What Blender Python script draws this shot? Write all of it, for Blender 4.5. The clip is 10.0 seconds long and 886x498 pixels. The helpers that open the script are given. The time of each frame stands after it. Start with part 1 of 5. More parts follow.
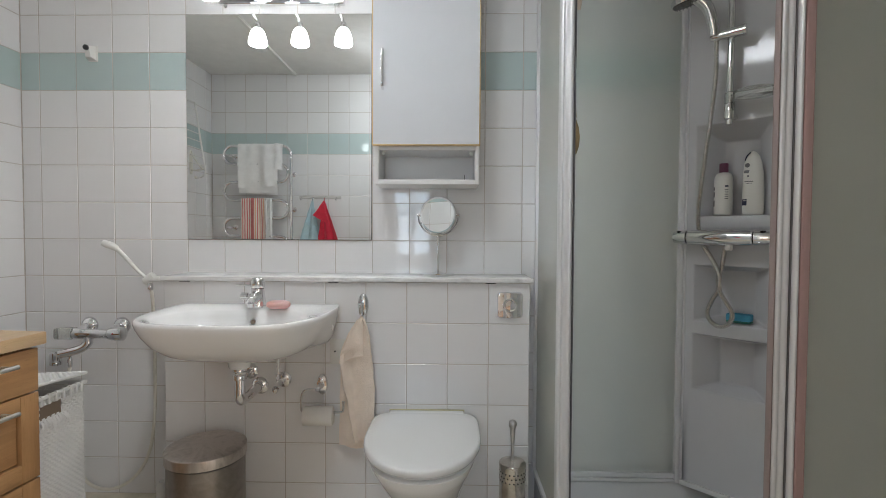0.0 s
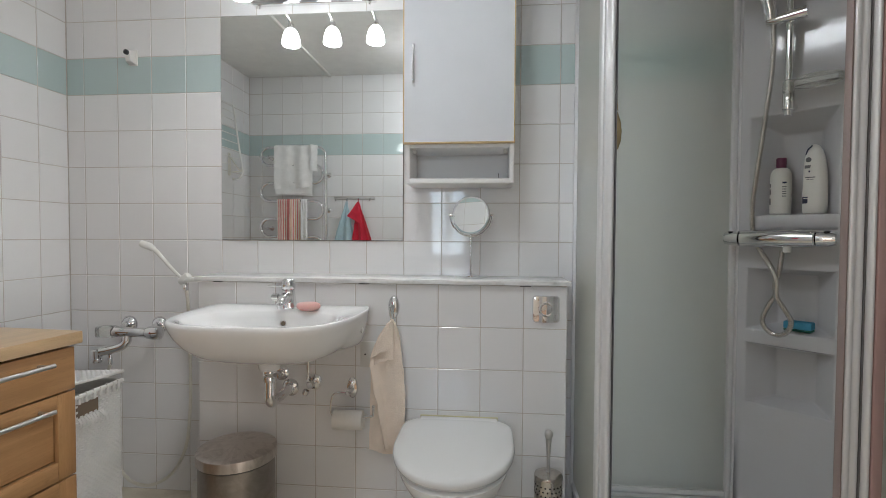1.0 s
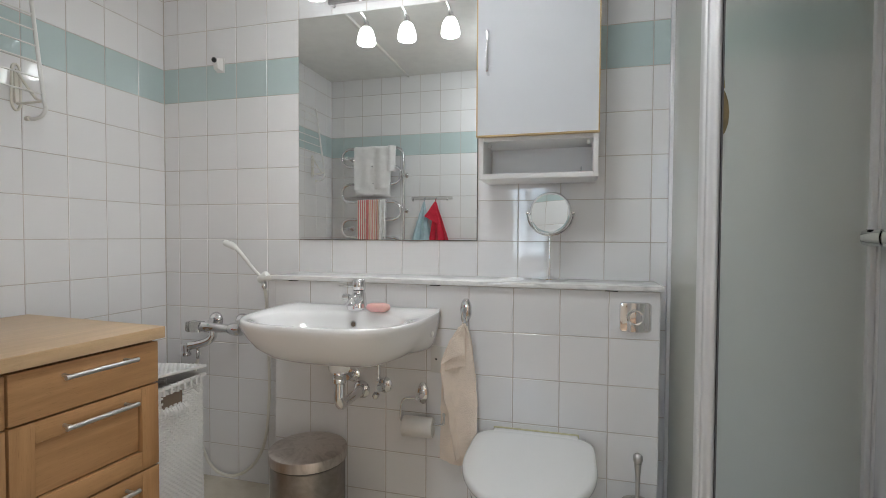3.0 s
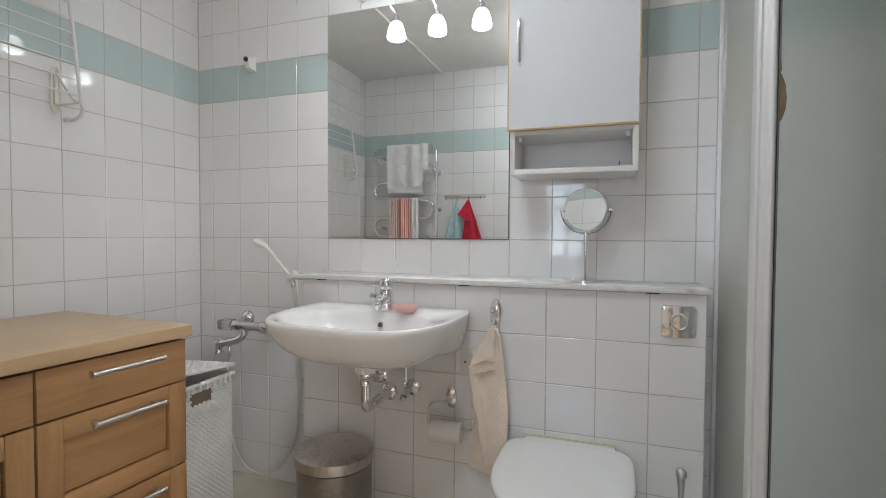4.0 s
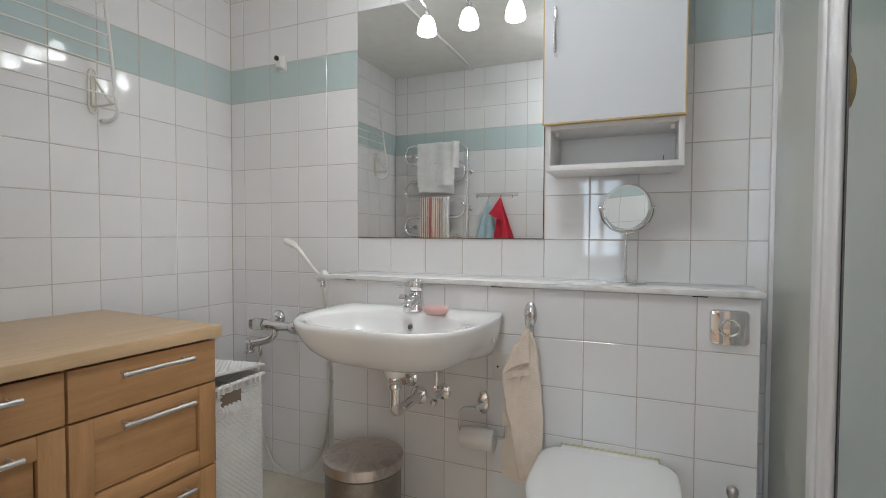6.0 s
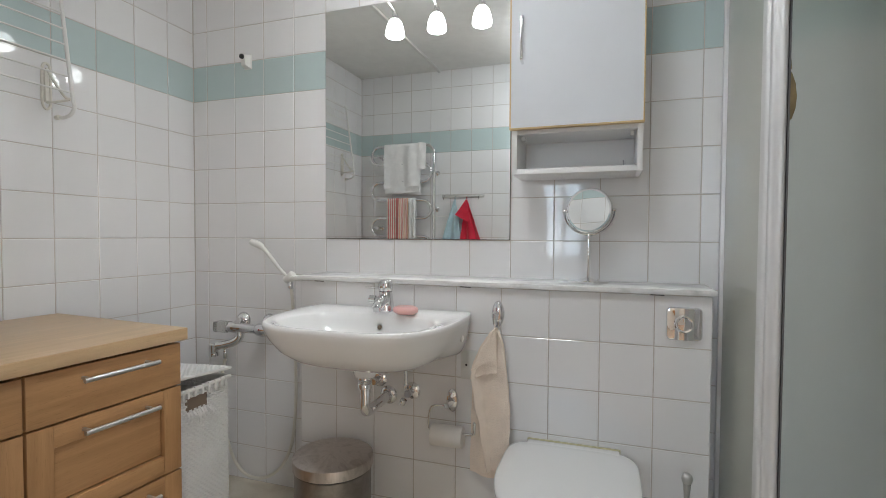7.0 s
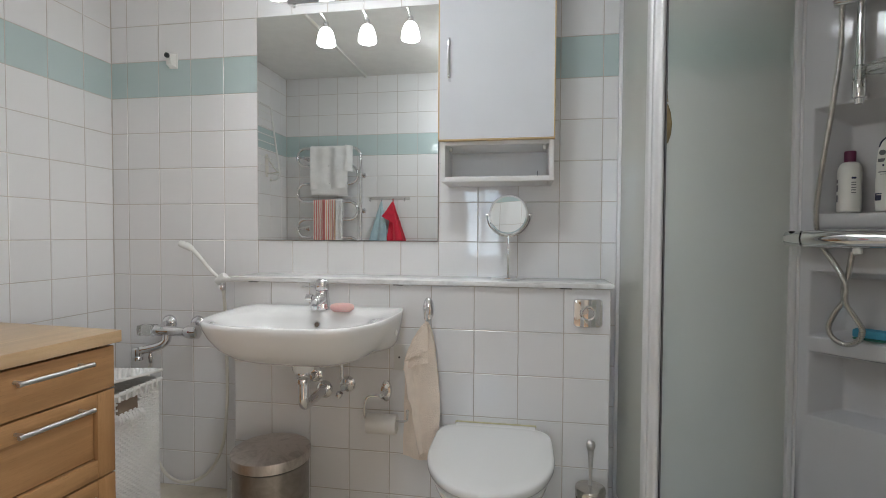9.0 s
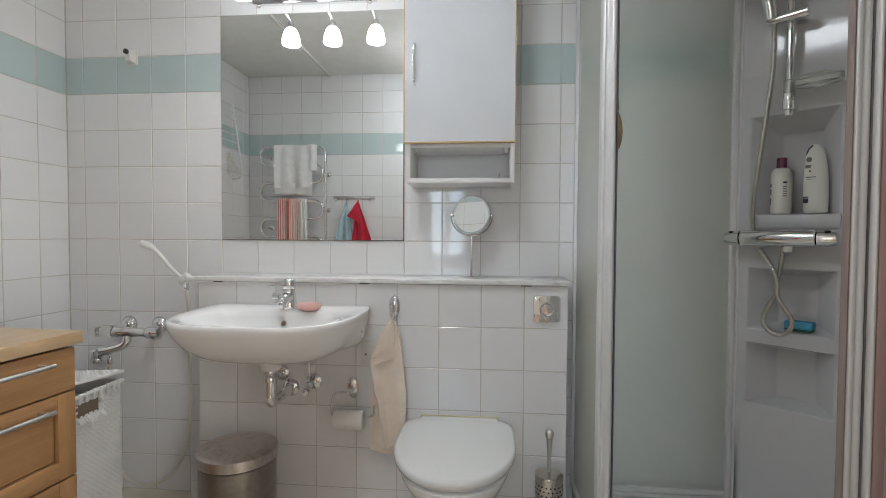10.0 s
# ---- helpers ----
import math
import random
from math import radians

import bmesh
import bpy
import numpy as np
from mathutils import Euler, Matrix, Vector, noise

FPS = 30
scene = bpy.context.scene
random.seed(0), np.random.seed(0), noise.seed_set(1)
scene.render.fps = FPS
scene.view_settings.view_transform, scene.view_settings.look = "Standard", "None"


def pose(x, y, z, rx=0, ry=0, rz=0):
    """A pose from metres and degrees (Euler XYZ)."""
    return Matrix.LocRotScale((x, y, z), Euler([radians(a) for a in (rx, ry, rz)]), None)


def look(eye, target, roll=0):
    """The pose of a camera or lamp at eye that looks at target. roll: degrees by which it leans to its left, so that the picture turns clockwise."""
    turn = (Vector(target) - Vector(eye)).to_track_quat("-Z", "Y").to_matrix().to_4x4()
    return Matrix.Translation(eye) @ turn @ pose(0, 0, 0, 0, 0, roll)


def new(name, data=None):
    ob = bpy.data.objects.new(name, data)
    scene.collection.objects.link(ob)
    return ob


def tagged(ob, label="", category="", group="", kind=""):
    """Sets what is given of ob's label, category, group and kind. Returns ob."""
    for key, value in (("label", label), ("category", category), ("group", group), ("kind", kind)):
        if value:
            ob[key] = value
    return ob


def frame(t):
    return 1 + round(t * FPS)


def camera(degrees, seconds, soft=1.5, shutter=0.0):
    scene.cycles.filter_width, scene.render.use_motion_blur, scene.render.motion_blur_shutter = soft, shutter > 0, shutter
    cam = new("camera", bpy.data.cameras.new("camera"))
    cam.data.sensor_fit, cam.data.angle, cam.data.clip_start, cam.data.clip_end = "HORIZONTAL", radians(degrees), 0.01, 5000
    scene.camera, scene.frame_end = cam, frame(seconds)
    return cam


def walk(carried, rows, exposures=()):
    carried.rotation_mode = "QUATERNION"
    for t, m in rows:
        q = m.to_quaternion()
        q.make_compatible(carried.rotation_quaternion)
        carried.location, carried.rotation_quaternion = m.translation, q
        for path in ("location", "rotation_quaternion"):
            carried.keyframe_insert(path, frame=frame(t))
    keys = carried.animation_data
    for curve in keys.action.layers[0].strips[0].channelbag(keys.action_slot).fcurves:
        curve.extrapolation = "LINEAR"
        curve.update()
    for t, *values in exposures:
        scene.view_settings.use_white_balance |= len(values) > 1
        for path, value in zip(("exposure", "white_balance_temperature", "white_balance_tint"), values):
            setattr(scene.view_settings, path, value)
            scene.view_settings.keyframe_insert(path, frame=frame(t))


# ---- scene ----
cam = camera(84.9, 10.0, soft=0.8)
PATH = [
    (0, (1.777, -1.978, 1.095), (1.739, 0.02, 1.034), 0.3),
    (0.5, (1.773, -1.95, 1.093), (1.663, 0.047, 1.035), 0.3),
    (1, (1.787, -1.918, 1.095), (1.601, 0.073, 1.036), 0.3),
    (1.5, (1.795, -1.883, 1.092), (1.534, 0.098, 1.033), 0.3),
    (2, (1.802, -1.861, 1.094), (1.452, 0.107, 1.034), 0.3),
    (2.5, (1.803, -1.835, 1.092), (1.358, 0.114, 1.033), 0.3),
    (2.7, (1.801, -1.826, 1.090), (1.324, 0.116, 1.033), 0.3),
    (3.8, (1.798, -1.763, 1.086), (1.17, 0.136, 1.028), 0.3),
    (4, (1.806, -1.748, 1.085), (1.145, 0.139, 1.026), 0.3),
    (4.5, (1.801, -1.719, 1.082), (1.09, 0.149, 1.023), 0.2),
    (5, (1.797, -1.698, 1.086), (1.018, 0.143, 1.025), 0.2),
    (5.2, (1.791, -1.697, 1.088), (1.004, 0.142, 1.025), 0.2),
    (6.3, (1.784, -1.698, 1.083), (1.017, 0.150, 1.022), 0.3),
    (6.5, (1.785, -1.701, 1.082), (1.054, 0.16, 1.021), 0.3),
    (7, (1.779, -1.727, 1.088), (1.137, 0.166, 1.028), 0.3),
    (7.5, (1.776, -1.758, 1.091), (1.205, 0.158, 1.031), 0.3),
    (8, (1.766, -1.799, 1.091), (1.269, 0.137, 1.037), 0.3),
    (8.5, (1.771, -1.835, 1.091), (1.357, 0.121, 1.036), 0.3),
    (9, (1.775, -1.864, 1.093), (1.449, 0.108, 1.036), 0.3),
    (9.5, (1.779, -1.888, 1.094), (1.531, 0.095, 1.035), 0.3),
    (10, (1.781, -1.917, 1.095), (1.599, 0.074, 1.035), 0.3),
]
walk(cam, [(t, look(eye, target, roll)) for t, eye, target, roll in PATH])

# ---------------------------------------------------------------- light
world = bpy.data.worlds.new("world")
scene.world = world
world.use_nodes = True
wn = world.node_tree
sky = wn.nodes.new("ShaderNodeTexSky")
sky.sky_type, sky.sun_disc, sky.sun_elevation, sky.sun_rotation = "NISHITA", False, radians(30), radians(200)
wn.links.new(sky.outputs[0], wn.nodes["Background"].inputs[0])
wn.nodes["Background"].inputs[1].default_value = 0.1
scene.view_settings.exposure = 0.0

SHADE_GLOW = 12.0
BULB_GLOW = 320.0
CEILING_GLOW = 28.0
WINDOW_WATTS = 22.0
FILL_WATTS = (12.0, 62.0)


# ---------------------------------------------------------------- materials
def material(name, color, rough=0.5, metal=0.0, **more):
    m = bpy.data.materials.new(name)
    m.use_nodes = True
    b = m.node_tree.nodes["Principled BSDF"]
    b.inputs["Base Color"].default_value = (*color, 1)
    b.inputs["Roughness"].default_value = rough
    b.inputs["Metallic"].default_value = metal
    for key, value in more.items():
        b.inputs[key.replace("_", " ")].default_value = value
    return m


def coords(m, scale=(1, 1, 1), space="Object"):
    nt = m.node_tree
    tc, mp = nt.nodes.new("ShaderNodeTexCoord"), nt.nodes.new("ShaderNodeMapping")
    mp.inputs["Scale"].default_value = scale
    nt.links.new(tc.outputs[space], mp.inputs[0])
    return mp.outputs[0]


def noise_tex(m, vec, scale, detail=4.0, rough=0.55, distort=0.0):
    n = m.node_tree.nodes.new("ShaderNodeTexNoise")
    n.inputs["Scale"].default_value, n.inputs["Detail"].default_value = scale, detail
    n.inputs["Roughness"].default_value, n.inputs["Distortion"].default_value = rough, distort
    m.node_tree.links.new(vec, n.inputs["Vector"])
    return n.outputs["Fac"]


def ramp(m, fac, stops):
    r = m.node_tree.nodes.new("ShaderNodeValToRGB")
    while len(r.color_ramp.elements) < len(stops):
        r.color_ramp.elements.new(0.5)
    for e, (p, c) in zip(r.color_ramp.elements, stops):
        e.position, e.color = p, (*c, 1)
    m.node_tree.links.new(fac, r.inputs[0])
    return r.outputs[0]


def to(m, out, socket):
    m.node_tree.links.new(out, m.node_tree.nodes["Principled BSDF"].inputs[socket])


def remap(m, fac, lo, hi):
    r = m.node_tree.nodes.new("ShaderNodeMapRange")
    r.inputs["To Min"].default_value, r.inputs["To Max"].default_value = lo, hi
    m.node_tree.links.new(fac, r.inputs["Value"])
    return r.outputs[0]


def relief(m, fac, strength=0.2, depth=0.001):
    b = m.node_tree.nodes.new("ShaderNodeBump")
    b.inputs["Strength"].default_value, b.inputs["Distance"].default_value = strength, depth
    m.node_tree.links.new(fac, b.inputs["Height"])
    to(m, b.outputs[0], "Normal")


def mixed(m, fac, a, b, mode="MIX"):
    x = m.node_tree.nodes.new("ShaderNodeMix")
    x.data_type, x.blend_type = "RGBA", mode
    for sock, val in ((0, fac), (6, a), (7, b)):
        if isinstance(val, (int, float)):
            x.inputs[sock].default_value = val
        elif isinstance(val, tuple):
            x.inputs[sock].default_value = (*val, 1)
        else:
            m.node_tree.links.new(val, x.inputs[sock])
    return x.outputs[2]


def random_of(m):
    return m.node_tree.nodes.new("ShaderNodeObjectInfo").outputs["Random"]


def shade2(c, f):
    return tuple(min(1.0, v * f) for v in c)


def glazed(name, color, spread, rough):
    """Glazed wall tile: small differences from tile to tile, soft waviness in the glaze."""
    m = material(name, color, rough)
    v = coords(m)
    tone = ramp(m, random_of(m), [(0, shade2(color, 1 - spread)), (1, shade2(color, 1 + spread))])
    cloud = noise_tex(m, v, 9.0, 3.0)
    to(m, mixed(m, remap(m, cloud, 0.0, 0.12), tone, shade2(color, 0.8)), "Base Color")
    to(m, remap(m, noise_tex(m, v, 30.0, 3.0), rough * 0.7, rough * 1.5), "Roughness")
    relief(m, noise_tex(m, v, 14.0, 2.0), 0.12, 0.0012)
    return m


TILE = glazed("white_tile", (0.81, 0.80, 0.80), 0.018, 0.04)
TEAL = glazed("teal_tile", (0.50, 0.60, 0.595), 0.02, 0.035)


def grainy(name, color, rough, amount=0.12, scale=40.0, bump=0.1, metal=0.0):
    m = material(name, color, rough, metal)
    v = coords(m)
    big, fine = noise_tex(m, v, scale * 0.12, 3.0), noise_tex(m, v, scale, 6.0)
    a = ramp(m, big, [(0.3, shade2(color, 1 - amount)), (0.7, shade2(color, 1 + amount))])
    to(m, mixed(m, remap(m, fine, 0, amount), a, shade2(color, 0.6)), "Base Color")
    to(m, remap(m, fine, rough * 0.85, min(1, rough * 1.15)), "Roughness")
    if bump:
        relief(m, fine, bump, 0.001)
    return m


GROUT = grainy("grout", (0.58, 0.52, 0.475), 0.9, 0.15, 90)
PLASTER = grainy("painted_plaster", (0.82, 0.815, 0.80), 0.85, 0.03, 120, 0.15)
HALLPAINT = grainy("hall_paint", (0.80, 0.77, 0.72), 0.8, 0.03, 60, 0.1)
CERAMIC = material("sanitary_ceramic", (0.85, 0.845, 0.835), 0.03, Coat_Weight=0.4, Coat_Roughness=0.03)
LID = material("toilet_lid_plastic", (0.76, 0.76, 0.75), 0.16)
CHROME = material("chrome", (0.80, 0.80, 0.81), 0.04, 1.0)
to(CHROME, remap(CHROME, noise_tex(CHROME, coords(CHROME), 25, 3.0), 0.012, 0.055), "Roughness")
SATIN = material("satin_steel", (0.60, 0.59, 0.58), 0.46, 1.0)
ALU = grainy("anodised_aluminium", (0.76, 0.75, 0.75), 0.36, 0.04, 60, 0.0, 0.30)
LAMINATE = grainy("white_laminate", (0.69, 0.70, 0.725), 0.5, 0.015, 50, 0.05)
PINE = grainy("pine_edge", (0.62, 0.45, 0.24), 0.5, 0.12, 60, 0.1)
ACRYLIC = grainy("grey_acrylic", (0.56, 0.56, 0.58), 0.10, 0.02, 30, 0.03)
ACRYLIC.node_tree.nodes["Principled BSDF"].inputs["Specular IOR Level"].default_value = 0.3
TRAYMAT = grainy("white_acrylic", (0.62, 0.62, 0.62), 0.25, 0.02, 30, 0.03)
WHITEPLASTIC = material("white_plastic", (0.74, 0.73, 0.70), 0.35)
CREAMPLASTIC = material("cream_plastic", (0.72, 0.69, 0.62), 0.4)
BLACK = material("black_plastic", (0.02, 0.02, 0.022), 0.4)
# near-black put in for the shade inside gaps and holes
DARK = material("dark_gap", (0.03, 0.026, 0.024), 0.8)
DARKBAND = material("dark_plastic_band", (0.09, 0.085, 0.08), 0.4)
MIRROR = material("mirror_silver", (0.95, 0.965, 0.95), 0.0, 1.0)
MIRROREDGE = material("mirror_edge", (0.05, 0.07, 0.065), 0.2)
PAPER = grainy("toilet_paper", (0.78, 0.76, 0.73), 0.95, 0.03, 150, 0.3)
CARD_SHADE = material("cardboard", (0.20, 0.15, 0.11), 0.9)
MELAMINE = grainy("white_melamine", (0.83, 0.82, 0.81), 0.4, 0.015, 50, 0.04)
SOAPPINK = material("pink_soap", (0.76, 0.46, 0.43), 0.4, Subsurface_Weight=0.15)
SPONGEBLUE = grainy("blue_sponge", (0.07, 0.32, 0.48), 0.9, 0.2, 200, 0.6)
SPONGEGREEN = grainy("green_scourer", (0.03, 0.16, 0.12), 0.95, 0.25, 300, 0.8)
PURPLE = material("purple_cap", (0.10, 0.012, 0.045), 0.35)
BOTTLE = material("bottle_plastic", (0.72, 0.71, 0.67), 0.28)
NAVY = material("navy_label", (0.02, 0.025, 0.07), 0.4)
GREYINK = material("grey_ink", (0.17, 0.17, 0.18), 0.6)
PINKSTRIP = material("pink_seal", (0.50, 0.33, 0.305), 0.3)
HOSEMETAL = material("hose_metal", (0.62, 0.60, 0.575), 0.26, 1.0)
STILESHADE = material("brown_seal", (0.30, 0.235, 0.22), 0.4)
GREYSEAL = material("grey_seal", (0.16, 0.15, 0.15), 0.5)
LOOFAH = grainy("straw_loofah", (0.45, 0.34, 0.18), 0.9, 0.35, 120, 0.9)
CAULK = material("yellowed_caulk", (0.60, 0.56, 0.36), 0.5)

# frosted glass
FROST = material("frosted_glass", (0.95, 0.947, 0.90), 0.5, Transmission_Weight=1.0, IOR=1.3, Coat_Weight=1.0, Coat_Roughness=0.05, Coat_IOR=1.5)
to(FROST, remap(FROST, noise_tex(FROST, coords(FROST), 5, 3.0), 0.58, 0.68), "Roughness")
fn = FROST.node_tree
milk, matt = fn.nodes.new("ShaderNodeBsdfTranslucent"), fn.nodes.new("ShaderNodeBsdfDiffuse")
both, blend = fn.nodes.new("ShaderNodeMixShader"), fn.nodes.new("ShaderNodeMixShader")
milk.inputs["Color"].default_value = matt.inputs["Color"].default_value = (0.74, 0.735, 0.68, 1)
both.inputs[0].default_value, blend.inputs[0].default_value = 0.45, 0.32
fn.links.new(milk.outputs[0], both.inputs[1])
fn.links.new(matt.outputs[0], both.inputs[2])
fn.links.new(fn.nodes["Principled BSDF"].outputs[0], blend.inputs[1])
fn.links.new(both.outputs[0], blend.inputs[2])
fn.links.new(blend.outputs[0], fn.nodes["Material Output"].inputs["Surface"])
CLEAR = material("clear_plastic", (0.86, 0.87, 0.84), 0.12, Transmission_Weight=0.85, IOR=1.4)

# lamp glass: opal shade that gives off light
OPAL = material("opal_glass_glow", (0.9, 0.9, 0.9), 0.3)
OPAL.node_tree.nodes["Principled BSDF"].inputs["Emission Color"].default_value = (0.93, 0.98, 1.0, 1)
OPAL.node_tree.nodes["Principled BSDF"].inputs["Emission Strength"].default_value = SHADE_GLOW

BULB = material("bulb_glow", (0.9, 0.9, 0.9), 0.3)
BULB.node_tree.nodes["Principled BSDF"].inputs["Emission Color"].default_value = (1.0, 0.985, 1.0, 1)
BULB.node_tree.nodes["Principled BSDF"].inputs["Emission Strength"].default_value = BULB_GLOW

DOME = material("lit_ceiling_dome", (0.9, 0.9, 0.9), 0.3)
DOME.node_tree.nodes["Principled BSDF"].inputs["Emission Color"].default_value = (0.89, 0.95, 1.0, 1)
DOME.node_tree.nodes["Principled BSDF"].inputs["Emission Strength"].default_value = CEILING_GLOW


def timber(name, color, dark, axis, rough, contrast=1.0, stave=0.0, across=0):
    """Wood with long grain along one axis (0 x, 1 y, 2 z); stave: width of glued strips laid across another axis."""
    m = material(name, color, rough)
    nt = m.node_tree
    sc = [34.0, 34.0, 34.0]
    sc[axis] = 2.2
    tc = nt.nodes.new("ShaderNodeTexCoord")
    vec = tc.outputs["Object"]
    strip = None
    if stave:
        sep = nt.nodes.new("ShaderNodeSeparateXYZ")
        nt.links.new(vec, sep.inputs[0])

        def calc(op, a, b):
            n = nt.nodes.new("ShaderNodeMath")
            n.operation = op
            for k, v in enumerate((a, b)):
                if isinstance(v, (int, float)):
                    n.inputs[k].default_value = v
                elif v is not None:
                    nt.links.new(v, n.inputs[k])
            return n.outputs[0]
        row = calc("FLOOR", calc("DIVIDE", sep.outputs[across], stave), None)
        along = calc("FLOOR", calc("ADD", calc("DIVIDE", sep.outputs[axis], 0.46), calc("MULTIPLY", row, 0.37)), None)
        cell = nt.nodes.new("ShaderNodeCombineXYZ")
        nt.links.new(row, cell.inputs[0])
        nt.links.new(along, cell.inputs[1])
        wn2 = nt.nodes.new("ShaderNodeTexWhiteNoise")
        nt.links.new(cell.outputs[0], wn2.inputs["Vector"])
        strip = wn2.outputs["Value"]
        shift = nt.nodes.new("ShaderNodeVectorMath")
        shift.operation = "MULTIPLY_ADD"
        nt.links.new(wn2.outputs["Color"], shift.inputs[0])
        shift.inputs[1].default_value = (3.0, 3.0, 3.0)
        nt.links.new(vec, shift.inputs[2])
        vec = shift.outputs[0]

    def scaled(k):
        mp = nt.nodes.new("ShaderNodeMapping")
        mp.inputs["Scale"].default_value = tuple(v * k for v in sc)
        nt.links.new(vec, mp.inputs[0])
        return mp.outputs[0]
    long_grain = noise_tex(m, scaled(1.0), 1.0, 8.0, 0.65, 0.6)
    fine = noise_tex(m, scaled(7.0), 1.0, 4.0, 0.6)
    pores = noise_tex(m, scaled(16.0), 1.0, 2.0)
    broad = noise_tex(m, scaled(0.12), 1.0, 2.0)
    a = ramp(m, long_grain, [(0.3, dark), (0.62, color), (0.85, shade2(color, 1.08))])
    a = mixed(m, remap(m, fine, 0, 0.25 * contrast), a, dark)
    a = mixed(m, remap(m, broad, 0, 0.35), a, shade2(color, 0.82))
    dark_pores = ramp(m, pores, [(0.60, (0, 0, 0)), (0.74, (0.55, 0.55, 0.55))])
    a = mixed(m, dark_pores, a, shade2(dark, 0.75))
    if strip is not None:
        a = mixed(m, remap(m, strip, 0.0, 0.34), a, shade2(dark, 1.05))
    to(m, a, "Base Color")
    relief(m, fine, 0.10, 0.0006)
    to(m, remap(m, long_grain, rough * 0.8, rough * 1.2), "Roughness")
    return m


FRONTWOOD = timber("birch_front", (0.52, 0.295, 0.135), (0.345, 0.18, 0.075), 1, 0.36, 1.8)
STILEWOOD = timber("birch_stile", (0.52, 0.295, 0.135), (0.355, 0.185, 0.078), 2, 0.36, 1.8)
TOPWOOD = timber("birch_worktop", (0.66, 0.47, 0.285), (0.46, 0.305, 0.165), 1, 0.34, 1.8, 0.042, 0)
HALLFLOOR = timber("oak_floor", (0.56, 0.40, 0.28), (0.40, 0.27, 0.18), 1, 0.15)

# marble shelf
MARBLE = material("white_marble", (0.74, 0.73, 0.71), 0.16)
mv = coords(MARBLE, (1, 2.2, 1))
to(MARBLE, ramp(MARBLE, noise_tex(MARBLE, mv, 7, 8, 0.6, 1.4), [(0.34, (0.56, 0.555, 0.545)), (0.50, (0.77, 0.76, 0.75)), (0.75, (0.84, 0.835, 0.82))]), "Base Color")

# floor: cream stone-look covering
STONE = material("cream_floor", (0.68, 0.62, 0.52), 0.35)
fv = coords(STONE)
to(STONE, mixed(STONE, remap(STONE, noise_tex(STONE, fv, 60, 4), 0, 0.15), ramp(STONE, noise_tex(STONE, fv, 5, 7, 0.6, 1.0), [(0.35, (0.64, 0.57, 0.46)), (0.6, (0.76, 0.70, 0.59))]), (0.56, 0.49, 0.39)), "Base Color")
relief(STONE, noise_tex(STONE, fv, 80, 4), 0.08, 0.0008)


def brushed(name, color, rough, sc):
    m = material(name, color, rough, 1.0)
    f = noise_tex(m, coords(m, sc), 1.0, 5.0)
    to(m, remap(m, f, rough * 0.7, rough * 1.4), "Roughness")
    smear = noise_tex(m, coords(m), 14.0, 4.0, 0.6, 1.2)
    to(m, ramp(m, smear, [(0.3, shade2(color, 0.8)), (0.65, shade2(color, 1.08))]), "Base Color")
    relief(m, f, 0.05, 0.0004)
    return m


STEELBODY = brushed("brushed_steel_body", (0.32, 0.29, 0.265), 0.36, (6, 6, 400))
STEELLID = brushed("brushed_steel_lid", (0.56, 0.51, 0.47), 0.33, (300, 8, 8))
spin = STEELLID.node_tree
flat_xyz, turn_of, fan = spin.nodes.new("ShaderNodeSeparateXYZ"), spin.nodes.new("ShaderNodeMath"), spin.nodes.new("ShaderNodeCombineXYZ")
turn_of.operation = "ARCTAN2"
spin.links.new(coords(STEELLID), flat_xyz.inputs[0])
spin.links.new(flat_xyz.outputs[1], turn_of.inputs[0])
spin.links.new(flat_xyz.outputs[0], turn_of.inputs[1])
spin.links.new(turn_of.outputs[0], fan.inputs[0])
# radial brushing, its fan-shaped sheen painted into the base colour
sheen_rays = noise_tex(STEELLID, fan.outputs[0], 9.0, 6.0, 0.7)
blots = noise_tex(STEELLID, coords(STEELLID), 16.0, 5.0, 0.6, 1.5)
sheen_tone = ramp(STEELLID, sheen_rays, [(0.30, (0.49, 0.44, 0.405)), (0.5, (0.56, 0.51, 0.475)), (0.70, (0.63, 0.58, 0.54))])
to(STEELLID, mixed(STEELLID, ramp(STEELLID, blots, [(0.5, (0, 0, 0)), (0.62, (0.5, 0.5, 0.5))]), sheen_tone, (0.36, 0.32, 0.29)), "Base Color")
STEELPOT = brushed("polished_steel_pot", (0.62, 0.58, 0.53), 0.18, (6, 6, 200))


def terry(name, color, spread=0.12):
    m = material(name, color, 0.95, Sheen_Weight=0.3)
    v = coords(m)
    f, b = noise_tex(m, v, 230, 3.0), noise_tex(m, v, 22, 4.0)
    a = ramp(m, b, [(0.3, shade2(color, 1 - spread)), (0.7, shade2(color, 1 + spread))])
    to(m, mixed(m, remap(m, f, 0.0, 0.22), a, shade2(color, 0.75)), "Base Color")
    relief(m, f, 0.8, 0.003)
    return m


BEIGETERRY = terry("beige_terry", (0.90, 0.775, 0.66), 0.05)
WHITETERRY = terry("white_terry", (0.90, 0.89, 0.885), 0.05)
REDTERRY = terry("red_terry", (0.66, 0.02, 0.05), 0.12)
BLUETERRY = terry("pale_blue_terry", (0.46, 0.62, 0.68), 0.1)
STRIPED = terry("striped_terry", (0.74, 0.70, 0.66))
sx = STRIPED.node_tree.nodes.new("ShaderNodeSeparateXYZ")
STRIPED.node_tree.links.new(coords(STRIPED), sx.inputs[0])
across = STRIPED.node_tree.nodes.new("ShaderNodeMapRange")
across.inputs["From Min"].default_value, across.inputs["From Max"].default_value = -0.0875, 0.0875
